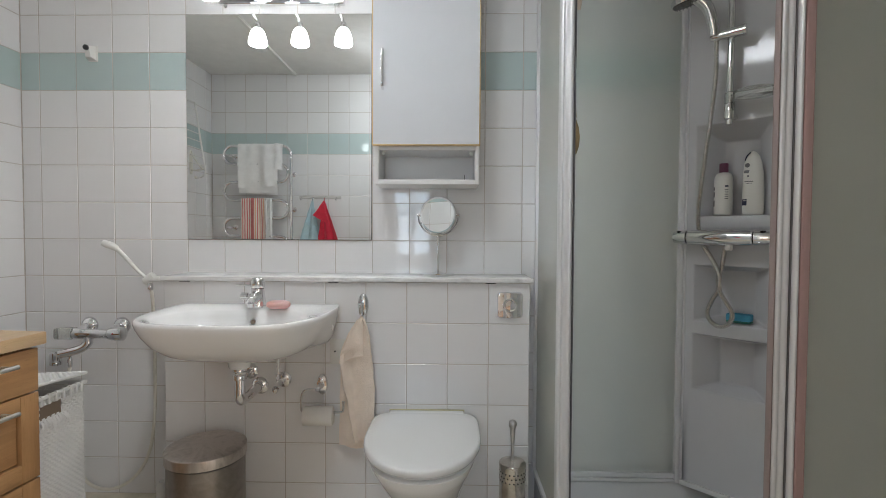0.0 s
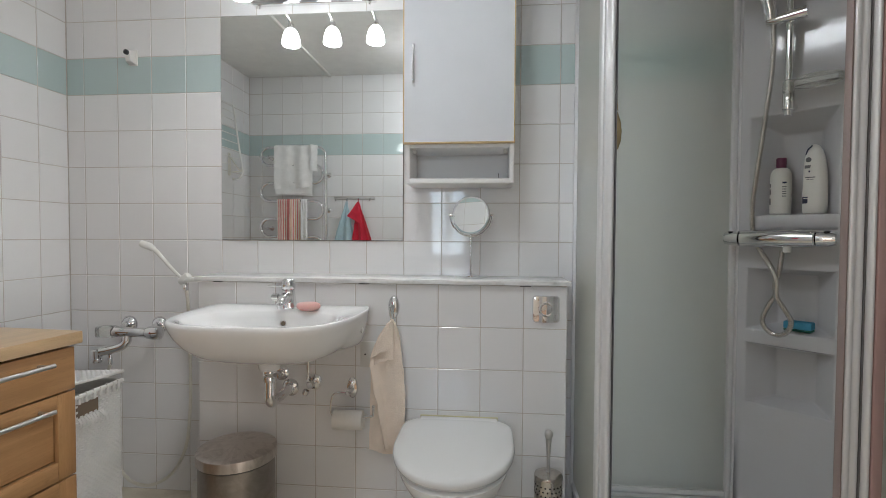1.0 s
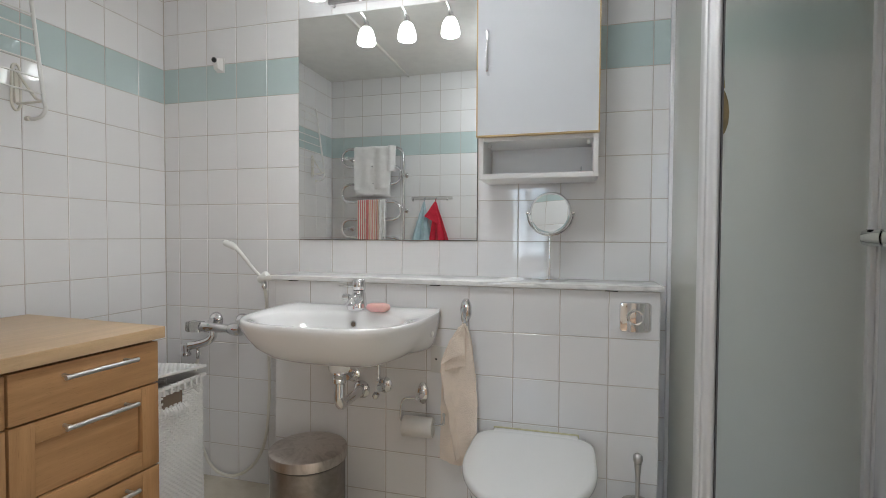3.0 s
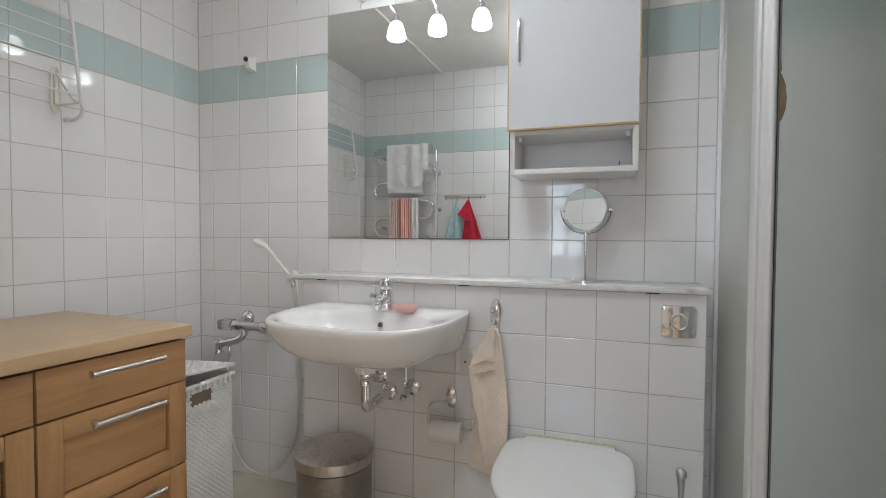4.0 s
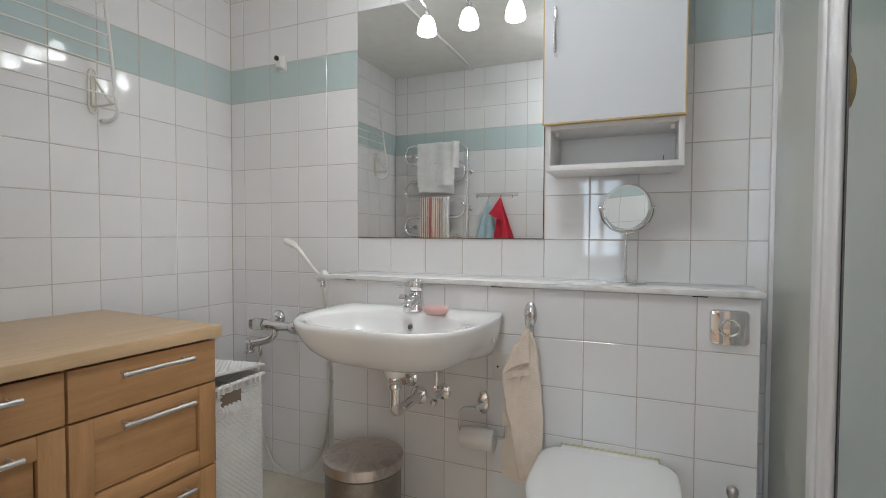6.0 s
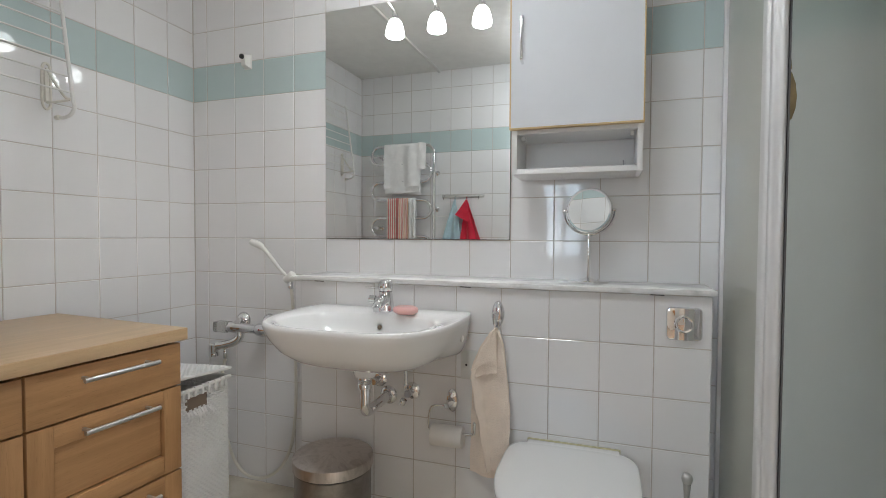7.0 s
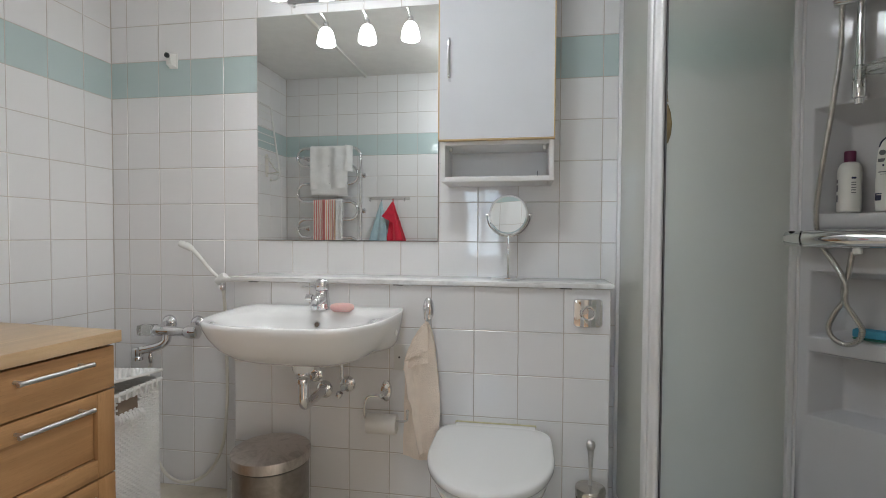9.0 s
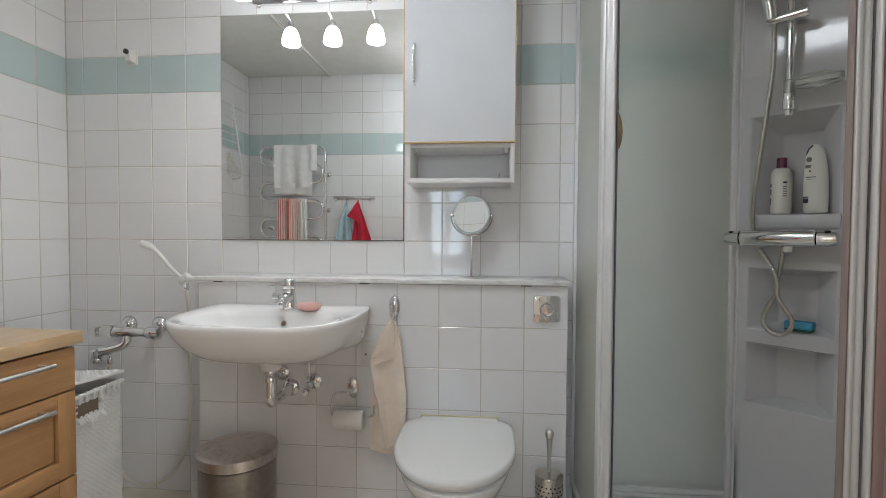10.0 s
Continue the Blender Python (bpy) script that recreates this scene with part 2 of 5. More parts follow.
STRIPED.node_tree.links.new(sx.outputs[0], across.inputs["Value"])
CREAM, ROSE, APRICOT = (0.80, 0.73, 0.67), (0.66, 0.20, 0.19), (0.76, 0.42, 0.27)
stops = [(0.0, CREAM)]
for p, wide, tone in ((0.06, 0.045, ROSE), (0.15, 0.045, ROSE), (0.24, 0.045, ROSE), (0.33, 0.04, ROSE), (0.41, 0.15, ROSE), (0.60, 0.04, APRICOT), (0.68, 0.045, ROSE), (0.77, 0.04, APRICOT), (0.86, 0.045, ROSE), (0.94, 0.03, APRICOT)):
    stops += [(p, tone), (p + wide, CREAM)]
band = ramp(STRIPED, across.outputs[0], stops)
band.node.color_ramp.interpolation = "CONSTANT"
to(STRIPED, band, "Base Color")
WICKER = grainy("white_woven_strip", (0.74, 0.73, 0.715), 0.45, 0.06, 60, 0.2)


# ---------------------------------------------------------------- mesh helpers
def root_of(ob):
    while ob.parent:
        ob = ob.parent
    return ob


def finish(bm, name, mat, angle=40):
    me = bpy.data.meshes.new(name)
    bmesh.ops.recalc_face_normals(bm, faces=bm.faces)
    bm.to_mesh(me)
    bm.free()
    me.materials.append(mat)
    me.polygons.foreach_set("use_smooth", [True] * len(me.polygons))
    me.set_sharp_from_angle(angle=radians(angle))
    return me


def part(name, bm, mat, parent, label="", angle=40):
    """One mesh, given in world places, under a thing or a part of it."""
    bm.transform(Matrix.Translation(-root_of(parent).location))
    ob = new(name, finish(bm, name, mat, angle))
    ob.parent = parent
    return tagged(ob, label)


def thing(name, at, label, category, group="", kind=""):
    ob = new(name)
    ob.location = at
    ob.empty_display_size = 0.05
    return tagged(ob, label, category, group, kind)


def solid(name, bm, mat, label="", category="", group="", kind="", angle=40):
    return tagged(new(name, finish(bm, name, mat, angle)), label, category, group, kind)


def box(x0, x1, y0, y1, z0, z1, bevel=0.0, seg=2, bm=None):
    own = bmesh.new()
    m = Matrix.Translation(((x0 + x1) / 2, (y0 + y1) / 2, (z0 + z1) / 2)) @ Matrix.Diagonal((abs(x1 - x0), abs(y1 - y0), abs(z1 - z0), 1))
    bmesh.ops.create_cube(own, size=1, matrix=m)
    if bevel:
        bmesh.ops.bevel(own, geom=list(own.edges), offset=bevel, segments=seg, profile=0.5, affect="EDGES")
    return join(bm, own)


def join(bm, other):
    if bm is None:
        return other
    me = bpy.data.meshes.new("join")
    other.to_mesh(me)
    other.free()
    bm.from_mesh(me)
    bpy.data.meshes.remove(me)
    return bm


def loft(rings, caps=True, bm=None, wrap=True):
    bm = bm or bmesh.new()
    vs = [[bm.verts.new(p) for p in ring] for ring in rings]
    n = len(rings[0])
    for a, b in zip(vs, vs[1:]):
        for i in range(n if wrap else n - 1):
            j = (i + 1) % n
            bm.faces.new((a[i], a[j], b[j], b[i]))
    if caps:
        bm.faces.new(vs[0])
        bm.faces.new(vs[-1])
    return bm


def lathe(profile, at, seg=40, axis="z", bm=None, turn=None):
    """profile: (radius, height) pairs; turned about an axis through at."""
    rings = []
    for r, h in profile:
        ring = []
        for i in range(seg):
            a = 2 * math.pi * i / seg
            p = Vector((max(r, 1e-5) * math.cos(a), max(r, 1e-5) * math.sin(a), h))
            if axis == "y":
                p = Vector((p.x, -p.z, p.y))
            elif axis == "x":
                p = Vector((p.z, p.y, p.x))
            if turn is not None:
                p = turn @ p
            ring.append(p + Vector(at))
        rings.append(ring)
    return loft(rings, True, bm)


def smooth_path(pts, n=8):
    pts = [Vector(p) for p in pts]
    out = []
    for i in range(len(pts) - 1):
        p0, p1, p2, p3 = pts[max(i - 1, 0)], pts[i], pts[i + 1], pts[min(i + 2, len(pts) - 1)]
        for k in range(n):
            t = k / n
            out.append(0.5 * ((2 * p1) + (p2 - p0) * t + (2 * p0 - 5 * p1 + 4 * p2 - p3) * t * t + (3 * p1 - p0 - 3 * p2 + p3) * t ** 3))
    out.append(pts[-1])
    return out


def tube(pts, r, seg=12, smooth=0, bm=None, radius=None):
    """A round bar along pts; radius(k) from 0 to 1 may change its thickness."""
    pts = smooth_path(pts, smooth) if smooth else [Vector(p) for p in pts]
    d0 = (pts[1] - pts[0]).normalized()
    side = d0.orthogonal().normalized()
    rings = []
    for i, p in enumerate(pts):
        d = (pts[min(i + 1, len(pts) - 1)] - pts[max(i - 1, 0)]).normalized()
        side = (side - d * side.dot(d)).normalized()
        up = d.cross(side)
        rr = r * (radius(i / (len(pts) - 1)) if radius else 1)
        rings.append([p + rr * (math.cos(2 * math.pi * k / seg) * side + math.sin(2 * math.pi * k / seg) * up) for k in range(seg)])
    return loft(rings, True, bm)


def ribbed_hose(pts, r, smooth=14, bm=None):
    pts = smooth_path(pts, smooth)
    dense, left = [pts[0]], 0.0016
    for a, b in zip(pts, pts[1:]):
        span = (b - a).length
        while left <= span:
            dense.append(a.lerp(b, left / span))
            left += 0.0016
        left -= span
    count = len(dense)
    return tube(dense, r, 12, 0, bm, lambda k: 1.0 if round(k * (count - 1)) % 4 in (1, 2) else 0.80)


def cloth(func, nu, nv, thick, bm=None):
    own = bmesh.new()
    vs = [[own.verts.new(func(i / nu, j / nv)) for j in range(nv + 1)] for i in range(nu + 1)]
    if thick > 0.003:
        for v in own.verts:
            v.co += 0.0035 * noise.noise_vector(v.co * 22) + 0.0012 * noise.noise_vector(v.co * 90)
    for i in range(nu):
        for j in range(nv):
            own.faces.new((vs[i][j], vs[i + 1][j], vs[i + 1][j + 1], vs[i][j + 1]))
    bmesh.ops.recalc_face_normals(own, faces=own.faces)
    bmesh.ops.solidify(own, geom=list(own.faces), thickness=thick)
    return join(bm, own)


def plate(outline, z0, z1, bevel=0.0, seg=3):
    """A flat slab of any outline between two heights, with rounded edges."""
    rings = [[(x, y, z0) for x, y in outline], [(x, y, z1) for x, y in outline]]
    bm = loft(rings)
    if bevel:
        edges = [e for e in bm.edges if abs(e.verts[0].co.z - e.verts[1].co.z) < 1e-6]
        bmesh.ops.bevel(bm, geom=edges, offset=bevel, segments=seg, profile=0.5, affect="EDGES")
    return bm


# ---------------------------------------------------------------- the room's sizes
P = 0.1525            # tile pitch
ROOM_X, ROOM_Y, ROOM_Z = 3.03, -1.595, 2.26
COL0 = 0.077          # first cut tile of the end wall
BOX_X0, BOX_X1, BOX_Y, BOX_Z = 0.6935, 2.066, -0.185, 0.915
DOOR_X0, DOOR_X1, DOOR_Z = 1.31, 2.19, 2.04
WALL_T = 0.11

tile_meshes = {}


def tile_mesh(w, h, mat):
    key = (round(w, 4), round(h, 4), mat.name)
    if key not in tile_meshes:
        bm = bmesh.new()
        a, b, c, t = w / 2, h / 2, 0.0016, 0.0075
        rings = [[(-a, t, -b), (a, t, -b), (a, t, b), (-a, t, b)],
                 [(-a, 0.0012, -b), (a, 0.0012, -b), (a, 0.0012, b), (-a, 0.0012, b)],
                 [(-a + c, 0, -b + c), (a - c, 0, -b + c), (a - c, 0, b - c), (-a + c, 0, b - c)]]
        loft(rings, False, bm)
        bm.verts.ensure_lookup_table()
        bm.faces.new(bm.verts[8:12])
        tile_meshes[key] = finish(bm, "tile", mat, 8)
    return tile_meshes[key]


def tiles_on(wall, spans, rows, place, facing, skip=None):
    """Lay tiles on a wall. spans: (from, to) along it; rows: (bottom, top, band)."""
    rnd = random.Random(len(wall.name) * 7 + int(facing))
    for u0, u1 in spans:
        for z0, z1, band in rows:
            if skip and skip((u0 + u1) / 2, (z0 + z1) / 2):
                continue
            ob = new("tile", tile_mesh(u1 - u0 - 0.0026, z1 - z0 - 0.0026, TEAL if band else TILE))
            x, y = place((u0 + u1) / 2)
            ob.matrix_world = pose(x, y, (z0 + z1) / 2, rnd.gauss(0, 0.16), 0, facing + rnd.gauss(0, 0.16))
            ob.parent = wall


def rows_to(top, first=0.0):
    out, k = [], 0
    while k * P < top - 0.01:
        out.append((max(k * P, first), min((k + 1) * P, top), k == 11))
        k += 1
    return out


def spans_of(start, end, first):
    cuts, u = [start], first
    while u < end - 0.012:
        cuts.append(u)
        u += P
    cuts.append(end)
    return list(zip(cuts, cuts[1:]))


ROWS = rows_to(ROOM_Z)

# ---------------------------------------------------------------- structure
floor = solid("floor", box(-0.1, ROOM_X + 0.1, ROOM_Y - WALL_T, 0.1, -0.1, 0.0), STONE, "cream stone-look bathroom floor", "floor", kind="structure")
hall_floor = solid("hall_floor", box(-0.6, 4.2, -4.9, ROOM_Y - WALL_T, -0.1, -0.004), HALLFLOOR, "varnished wooden floor outside the bathroom door", "floor", kind="structure")
ceiling = solid("ceiling", box(-0.1, ROOM_X + 0.1, ROOM_Y - WALL_T, 0.1, ROOM_Z, ROOM_Z + 0.1), PLASTER, "plain off-white painted ceiling", "ceiling", kind="structure")
hall_ceiling = solid("hall_ceiling", box(-0.6, 4.2, -4.9, ROOM_Y - WALL_T, 2.45, 2.55), HALLPAINT, "plain white ceiling outside the door", "ceiling", kind="structure")
G = 0.0016            # the joints lie this far behind the glaze
wall_north = solid("wall_north", box(-0.1, ROOM_X + 0.1, G, 0.1, 0, ROOM_Z), GROUT, "white tiled end wall with a teal band", "wall", kind="structure")
wall_west = solid("wall_west", box(-0.1, -G, ROOM_Y - WALL_T, G, 0, ROOM_Z), GROUT, "white tiled side wall with a teal band", "wall", kind="structure")
wall_east = solid("wall_east", box(ROOM_X + G, ROOM_X + 0.1, ROOM_Y - WALL_T, G, 0, ROOM_Z), GROUT, "white tiled wall behind the shower", "wall", kind="structure")
bm = box(-G, DOOR_X0, ROOM_Y - WALL_T, ROOM_Y - G, 0, ROOM_Z)
box(DOOR_X1, ROOM_X + G, ROOM_Y - WALL_T, ROOM_Y - G, 0, ROOM_Z, bm=bm)
box(DOOR_X0, DOOR_X1, ROOM_Y - WALL_T, ROOM_Y - G, DOOR_Z, ROOM_Z, bm=bm)
wall_south = solid("wall_south", bm, GROUT, "white tiled wall with the doorway", "wall", kind="structure")
SIDE_Y0, SIDE_Y1, SIDE_Z0, SIDE_Z1 = -4.68, -2.9, 0.5, 2.15
bm = None
for x0, x1 in ((-0.6, -0.5), (4.1, 4.2)):
    bm = box(x0, x1, -4.9, SIDE_Y0, 0, 2.45, bm=bm)
    box(x0, x1, SIDE_Y1, ROOM_Y - WALL_T, 0, 2.45, bm=bm)
    box(x0, x1, SIDE_Y0, SIDE_Y1, 0, SIDE_Z0, bm=bm)
    box(x0, x1, SIDE_Y0, SIDE_Y1, SIDE_Z1, 2.45, bm=bm)
box(-0.5, DOOR_X0, ROOM_Y - WALL_T - 0.012, ROOM_Y - WALL_T, 0, 2.45, bm=bm)
box(DOOR_X1, 4.1, ROOM_Y - WALL_T - 0.012, ROOM_Y - WALL_T, 0, 2.45, bm=bm)
box(DOOR_X0, DOOR_X1, ROOM_Y - WALL_T - 0.012, ROOM_Y - WALL_T, DOOR_Z, 2.45, bm=bm)
WIN_X0, WIN_X1, WIN_Z0, WIN_Z1 = 0.92, 1.50, 0.75, 2.15
box(-0.5, WIN_X0, -4.9, -4.75, 0, 2.45, bm=bm)
box(WIN_X1, 4.1, -4.9, -4.75, 0, 2.45, bm=bm)
box(WIN_X0, WIN_X1, -4.9, -4.75, 0, WIN_Z0, bm=bm)
box(WIN_X0, WIN_X1, -4.9, -4.75, WIN_Z1, 2.45, bm=bm)
hall_wall = solid("hall_wall", bm, HALLPAINT, "plain white painted walls outside the door", "wall", kind="structure")

# window of the outer room
window = tagged(new("window_1", finish(box(WIN_X0, WIN_X1, -4.83, -4.80, 1.42, 1.46, 0.004), "window_1", WHITEPLASTIC)), "white framed window of the outer room", "window", kind="structure")
for x in (WIN_X0 + 0.03, (WIN_X0 + WIN_X1) / 2, WIN_X1 - 0.03):
    part("window_frame", box(x - 0.03, x + 0.03, -4.84, -4.79, WIN_Z0, WIN_Z1, 0.004), WHITEPLASTIC, window)
for z in (WIN_Z0 + 0.03, WIN_Z1 - 0.03):
    part("window_frame", box(WIN_X0 + 0.06, WIN_X1 - 0.06, -4.84, -4.79, z - 0.03, z + 0.03, 0.004), WHITEPLASTIC, window)
part("window_sill", box(WIN_X0 - 0.05, WIN_X1 + 0.05, -4.76, -4.66, WIN_Z0 - 0.03, WIN_Z0, 0.004), WHITEPLASTIC, window)
lamp = new("window_light", bpy.data.lights.new("window_light", "AREA"))
lamp.data.shape, lamp.data.size, lamp.data.size_y, lamp.data.energy = "RECTANGLE", WIN_X1 - WIN_X0 - 0.02, WIN_Z1 - WIN_Z0 - 0.02, WINDOW_WATTS
lamp.data.color = (0.58, 0.79, 1.0)
lamp.matrix_world = look(((WIN_X0 + WIN_X1) / 2, -4.86, 1.45), ((WIN_X0 + WIN_X1) / 2, 0, 1.45))

# unseen windows added left and right; their lamps fill the bathroom with light
for nm, x, aim in (("window_2", -0.55, 4.0), ("window_3", 4.15, -0.5)):
    w = tagged(new(nm, finish(box(x - 0.02, x + 0.02, (SIDE_Y0 + SIDE_Y1) / 2 - 0.03, (SIDE_Y0 + SIDE_Y1) / 2 + 0.03, SIDE_Z0, SIDE_Z1, 0.004), nm, WHITEPLASTIC)), "unseen side window added to the outer room for fill light", "window", kind="structure")
    for z in (SIDE_Z0 + 0.03, SIDE_Z1 - 0.03):
        part("window_frame", box(x - 0.025, x + 0.025, SIDE_Y0, SIDE_Y1, z - 0.03, z + 0.03, 0.004), WHITEPLASTIC, w)
    fill_lamp = new("window_light", bpy.data.lights.new("window_light", "AREA"))
    fill_lamp.data.shape, fill_lamp.data.size, fill_lamp.data.size_y, fill_lamp.data.energy = "RECTANGLE", SIDE_Y1 - SIDE_Y0 - 0.02, SIDE_Z1 - SIDE_Z0 - 0.02, FILL_WATTS[x > 0]
    fill_lamp.data.color = (1.0, 0.97, 0.93)
    fill_lamp.matrix_world = look((x + (-0.04 if x < 0 else 0.04), (SIDE_Y0 + SIDE_Y1) / 2, 1.32), (aim, (SIDE_Y0 + SIDE_Y1) / 2, 1.32))

# cabinet shape added in the outer room for the brown mirrored in the flush plate
hall_stand_in = thing("wooden_cabinet", (2.58, -4.55, 0), "tall narrow brown wooden stand-in for what the flush plate mirrors", "cabinet")
part("body", box(2.44, 2.72, -4.74, -4.42, 0.06, 1.55, 0.003), FRONTWOOD, hall_stand_in)
part("plinth", box(2.46, 2.70, -4.72, -4.44, 0.0, 0.059), STILEWOOD, hall_stand_in)
part("door", box(2.443, 2.717, -4.418, -4.400, 0.065, 1.545, 0.003), STILEWOOD, hall_stand_in)

# door casing
door_frame = tagged(new("door_1", finish(box(DOOR_X0 - 0.045, DOOR_X0 + 0.02, ROOM_Y - WALL_T - 0.02, ROOM_Y + 0.006, 0, DOOR_Z, 0.003), "door_1", WHITEPLASTIC)), "white painted casing of the open doorway", "door frame", kind="structure")
part("jamb", box(DOOR_X1 - 0.02, DOOR_X1 + 0.045, ROOM_Y - WALL_T - 0.02, ROOM_Y + 0.006, 0, DOOR_Z, 0.003), WHITEPLASTIC, door_frame)
part("head_casing", box(DOOR_X0 - 0.045, DOOR_X1 + 0.045, ROOM_Y - WALL_T - 0.02, ROOM_Y + 0.006, DOOR_Z, DOOR_Z + 0.06, 0.003), WHITEPLASTIC, door_frame)
part("threshold", box(DOOR_X0 + 0.02, DOOR_X1 - 0.02, ROOM_Y - WALL_T - 0.02, ROOM_Y, 0, 0.012, 0.003), FRONTWOOD, door_frame)

# ceiling duct
solid("cable_duct", box(0.612, 0.632, ROOM_Y, 0.0, ROOM_Z - 0.014, ROOM_Z, 0.002), WHITEPLASTIC, "narrow white cable duct along the ceiling", "trim", kind="structure")

# boxed-in cistern wall and its marble shelf
boxed_wall = solid("boxed_wall", box(BOX_X0 + G, BOX_X1 - G, BOX_Y + G, G, 0, BOX_Z), GROUT, "low white tiled wall boxing in the cistern", "wall", kind="structure")
shelf = thing("marble_shelf", (1.385, -0.1, BOX_Z), "white veined marble shelf along the tiled ledge", "shelf")
part("slab", box(0.69, 2.075, -0.203, -0.001, BOX_Z + 0.002, BOX_Z + 0.019, 0.003), MARBLE, shelf)
# small shadow gaps under the slab, put in as dark strips
for x in (0.775, 1.335, 1.92):
    part("spacer", box(x - 0.019, x + 0.019, BOX_Y - 0.003, BOX_Y + 0.03, BOX_Z - 0.0025, BOX_Z + 0.0015, 0.0006), DARK, shelf, "dark strip for the shadow gap under the slab")

# ---------------------------------------------------------------- wall mirror
mirror = thing("wall_mirror", (1.068, -0.003, 1.0675), "large frameless rectangular mirror flush with the tiles", "mirror")
part("backing", box(0.689, 1.448, -0.0028, 0.002, 1.069, 1.981), MIRROREDGE, mirror)
part("glass", box(0.6905, 1.4465, -0.0052, -0.0029, 1.0705, 1.9795), MIRROR, mirror)

# ---------------------------------------------------------------- lamp over the mirror
def spot_rail():
    t = thing("mirror_lamp", (1.086, 0, 2.05), "chrome lamp rail with three lit opal glass shades", "lamp")
    part("rail", box(0.835, 1.34, -0.03, 0.0, 2.012, 2.075, 0.006), CHROME, t)
    for x in (0.895, 1.087, 1.283):
        arm = part("arm", tube([(x - 0.035, -0.025, 2.045), (x - 0.035, -0.07, 2.075), (x - 0.018, -0.13, 2.085), (x - 0.004, -0.205, 2.06), (x, -0.228, 2.032)], 0.006, 10, 6), CHROME, t)
        part("collar", lathe([(0.012, 2.010), (0.014, 2.016), (0.013, 2.040), (0.007, 2.047)], (x, -0.228, 0), 20), CHROME, arm)
        prof = [(0.012, 2.024), (0.022, 2.021), (0.031, 2.010), (0.039, 1.990), (0.044, 1.968), (0.0465, 1.948), (0.045, 1.939), (0.041, 1.9385),
                (0.0415, 1.948), (0.039, 1.968), (0.034, 1.988), (0.026, 2.006), (0.012, 2.016)]
        prof = [(r * 0.88, 1.943 + (z - 1.9385) * 0.88) for r, z in prof]
        sh = part("shade", lathe(prof, (x, -0.228, 0), 32), OPAL, t, "lit opal glass shade")
        part("bulb", lathe([(0.0, 1.962), (0.009, 1.9645), (0.0135, 1.971), (0.0135, 1.979), (0.009, 1.986), (0.005, 1.992)], (x, -0.228, 0), 20), BULB, sh, "small lit bulb")
    for x in (0.86, 1.315):
        part("screw", lathe([(0.006, 0), (0.006, 0.006), (0.003, 0.009)], (x, -0.018, 2.009), 12, turn=Matrix.Rotation(math.pi, 3, "X")), CHROME, t)
    return t


spot_rail()


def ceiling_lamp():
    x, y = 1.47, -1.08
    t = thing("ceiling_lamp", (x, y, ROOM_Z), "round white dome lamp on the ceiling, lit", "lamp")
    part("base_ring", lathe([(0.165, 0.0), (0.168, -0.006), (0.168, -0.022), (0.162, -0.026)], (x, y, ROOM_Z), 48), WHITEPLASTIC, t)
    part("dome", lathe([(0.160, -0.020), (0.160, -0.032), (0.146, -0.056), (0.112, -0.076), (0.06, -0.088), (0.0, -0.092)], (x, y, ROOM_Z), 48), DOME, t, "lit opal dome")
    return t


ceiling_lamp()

# ---------------------------------------------------------------- medicine cabinet
def wall_cabinet():
    x0, x1, yf, zb, zd, zt = 1.487, 1.875, -0.185, 1.280, 1.418, 2.12
    t = thing("bathroom_cabinet", (1.68, 0, zb), "white wall cabinet with pine-edged door and open shelf", "cabinet")
    bm = box(x0, x0 + 0.016, yf, -0.001, zb, zt, 0.001)
    box(x1 - 0.016, x1, yf, -0.001, zb, zt, 0.001, bm=bm)
    box(x0 + 0.016, x1 - 0.016, yf, -0.001, zt - 0.016, zt, bm=bm)
    box(x0 + 0.016, x1 - 0.016, -0.006, -0.001, zb + 0.016, zt - 0.016, bm=bm)
    part("carcass", bm, MELAMINE, t)
    part("bottom_board", box(x0 + 0.016, x1 - 0.016, yf, -0.001, zb, zb + 0.017, 0.001), MELAMINE, t)
    part("shelf_board", box(x0 + 0.016, x1 - 0.016, yf + 0.004, -0.006, zd - 0.012, zd + 0.004), MELAMINE, t)
    dx0, dx1 = x0 - 0.006, x1 + 0.002
    door = part("door", box(dx0 + 0.004, dx1 - 0.004, yf - 0.018, yf - 0.002, zd + 0.006, zt - 0.004), LAMINATE, t, "plain white cabinet door")
    for a in ((dx0, dx0 + 0.0045, zd, zt), (dx1 - 0.0045, dx1, zd, zt)):
        part("edge_strip", box(a[0], a[1], yf - 0.0188, yf - 0.001, a[2], a[3], 0.0008), PINE, door, "pine edging")
    for z in (zd, zt - 0.0055):
        part("edge_strip", box(dx0 + 0.0045, dx1 - 0.0045, yf - 0.0188, yf - 0.001, z, z + 0.0055, 0.0008), PINE, door, "pine edging")
    hx = 1.521
    part("handle", tube([(hx, yf - 0.018, 1.762), (hx, yf - 0.036, 1.758), (hx, yf - 0.043, 1.745), (hx, yf - 0.043, 1.64), (hx, yf - 0.036, 1.627), (hx, yf - 0.018, 1.623)], 0.0048, 12, 5), CHROME, door, "chrome bow handle")
    for x in (x0 + 0.03, x1 - 0.03):
        part("hinge_bracket", box(x - 0.006, x + 0.006, yf + 0.03, yf + 0.05, zd - 0.028, zd - 0.013, 0.002), WHITEPLASTIC, t)
    pin = thing("hook_pin", (1.823, -0.09, zb + 0.017), "small grey pin stand lying in the open shelf", "pin")
    part("foot", box(1.812, 1.834, -0.10, -0.08, zb + 0.0172, zb + 0.020, 0.001), GREYINK, pin)
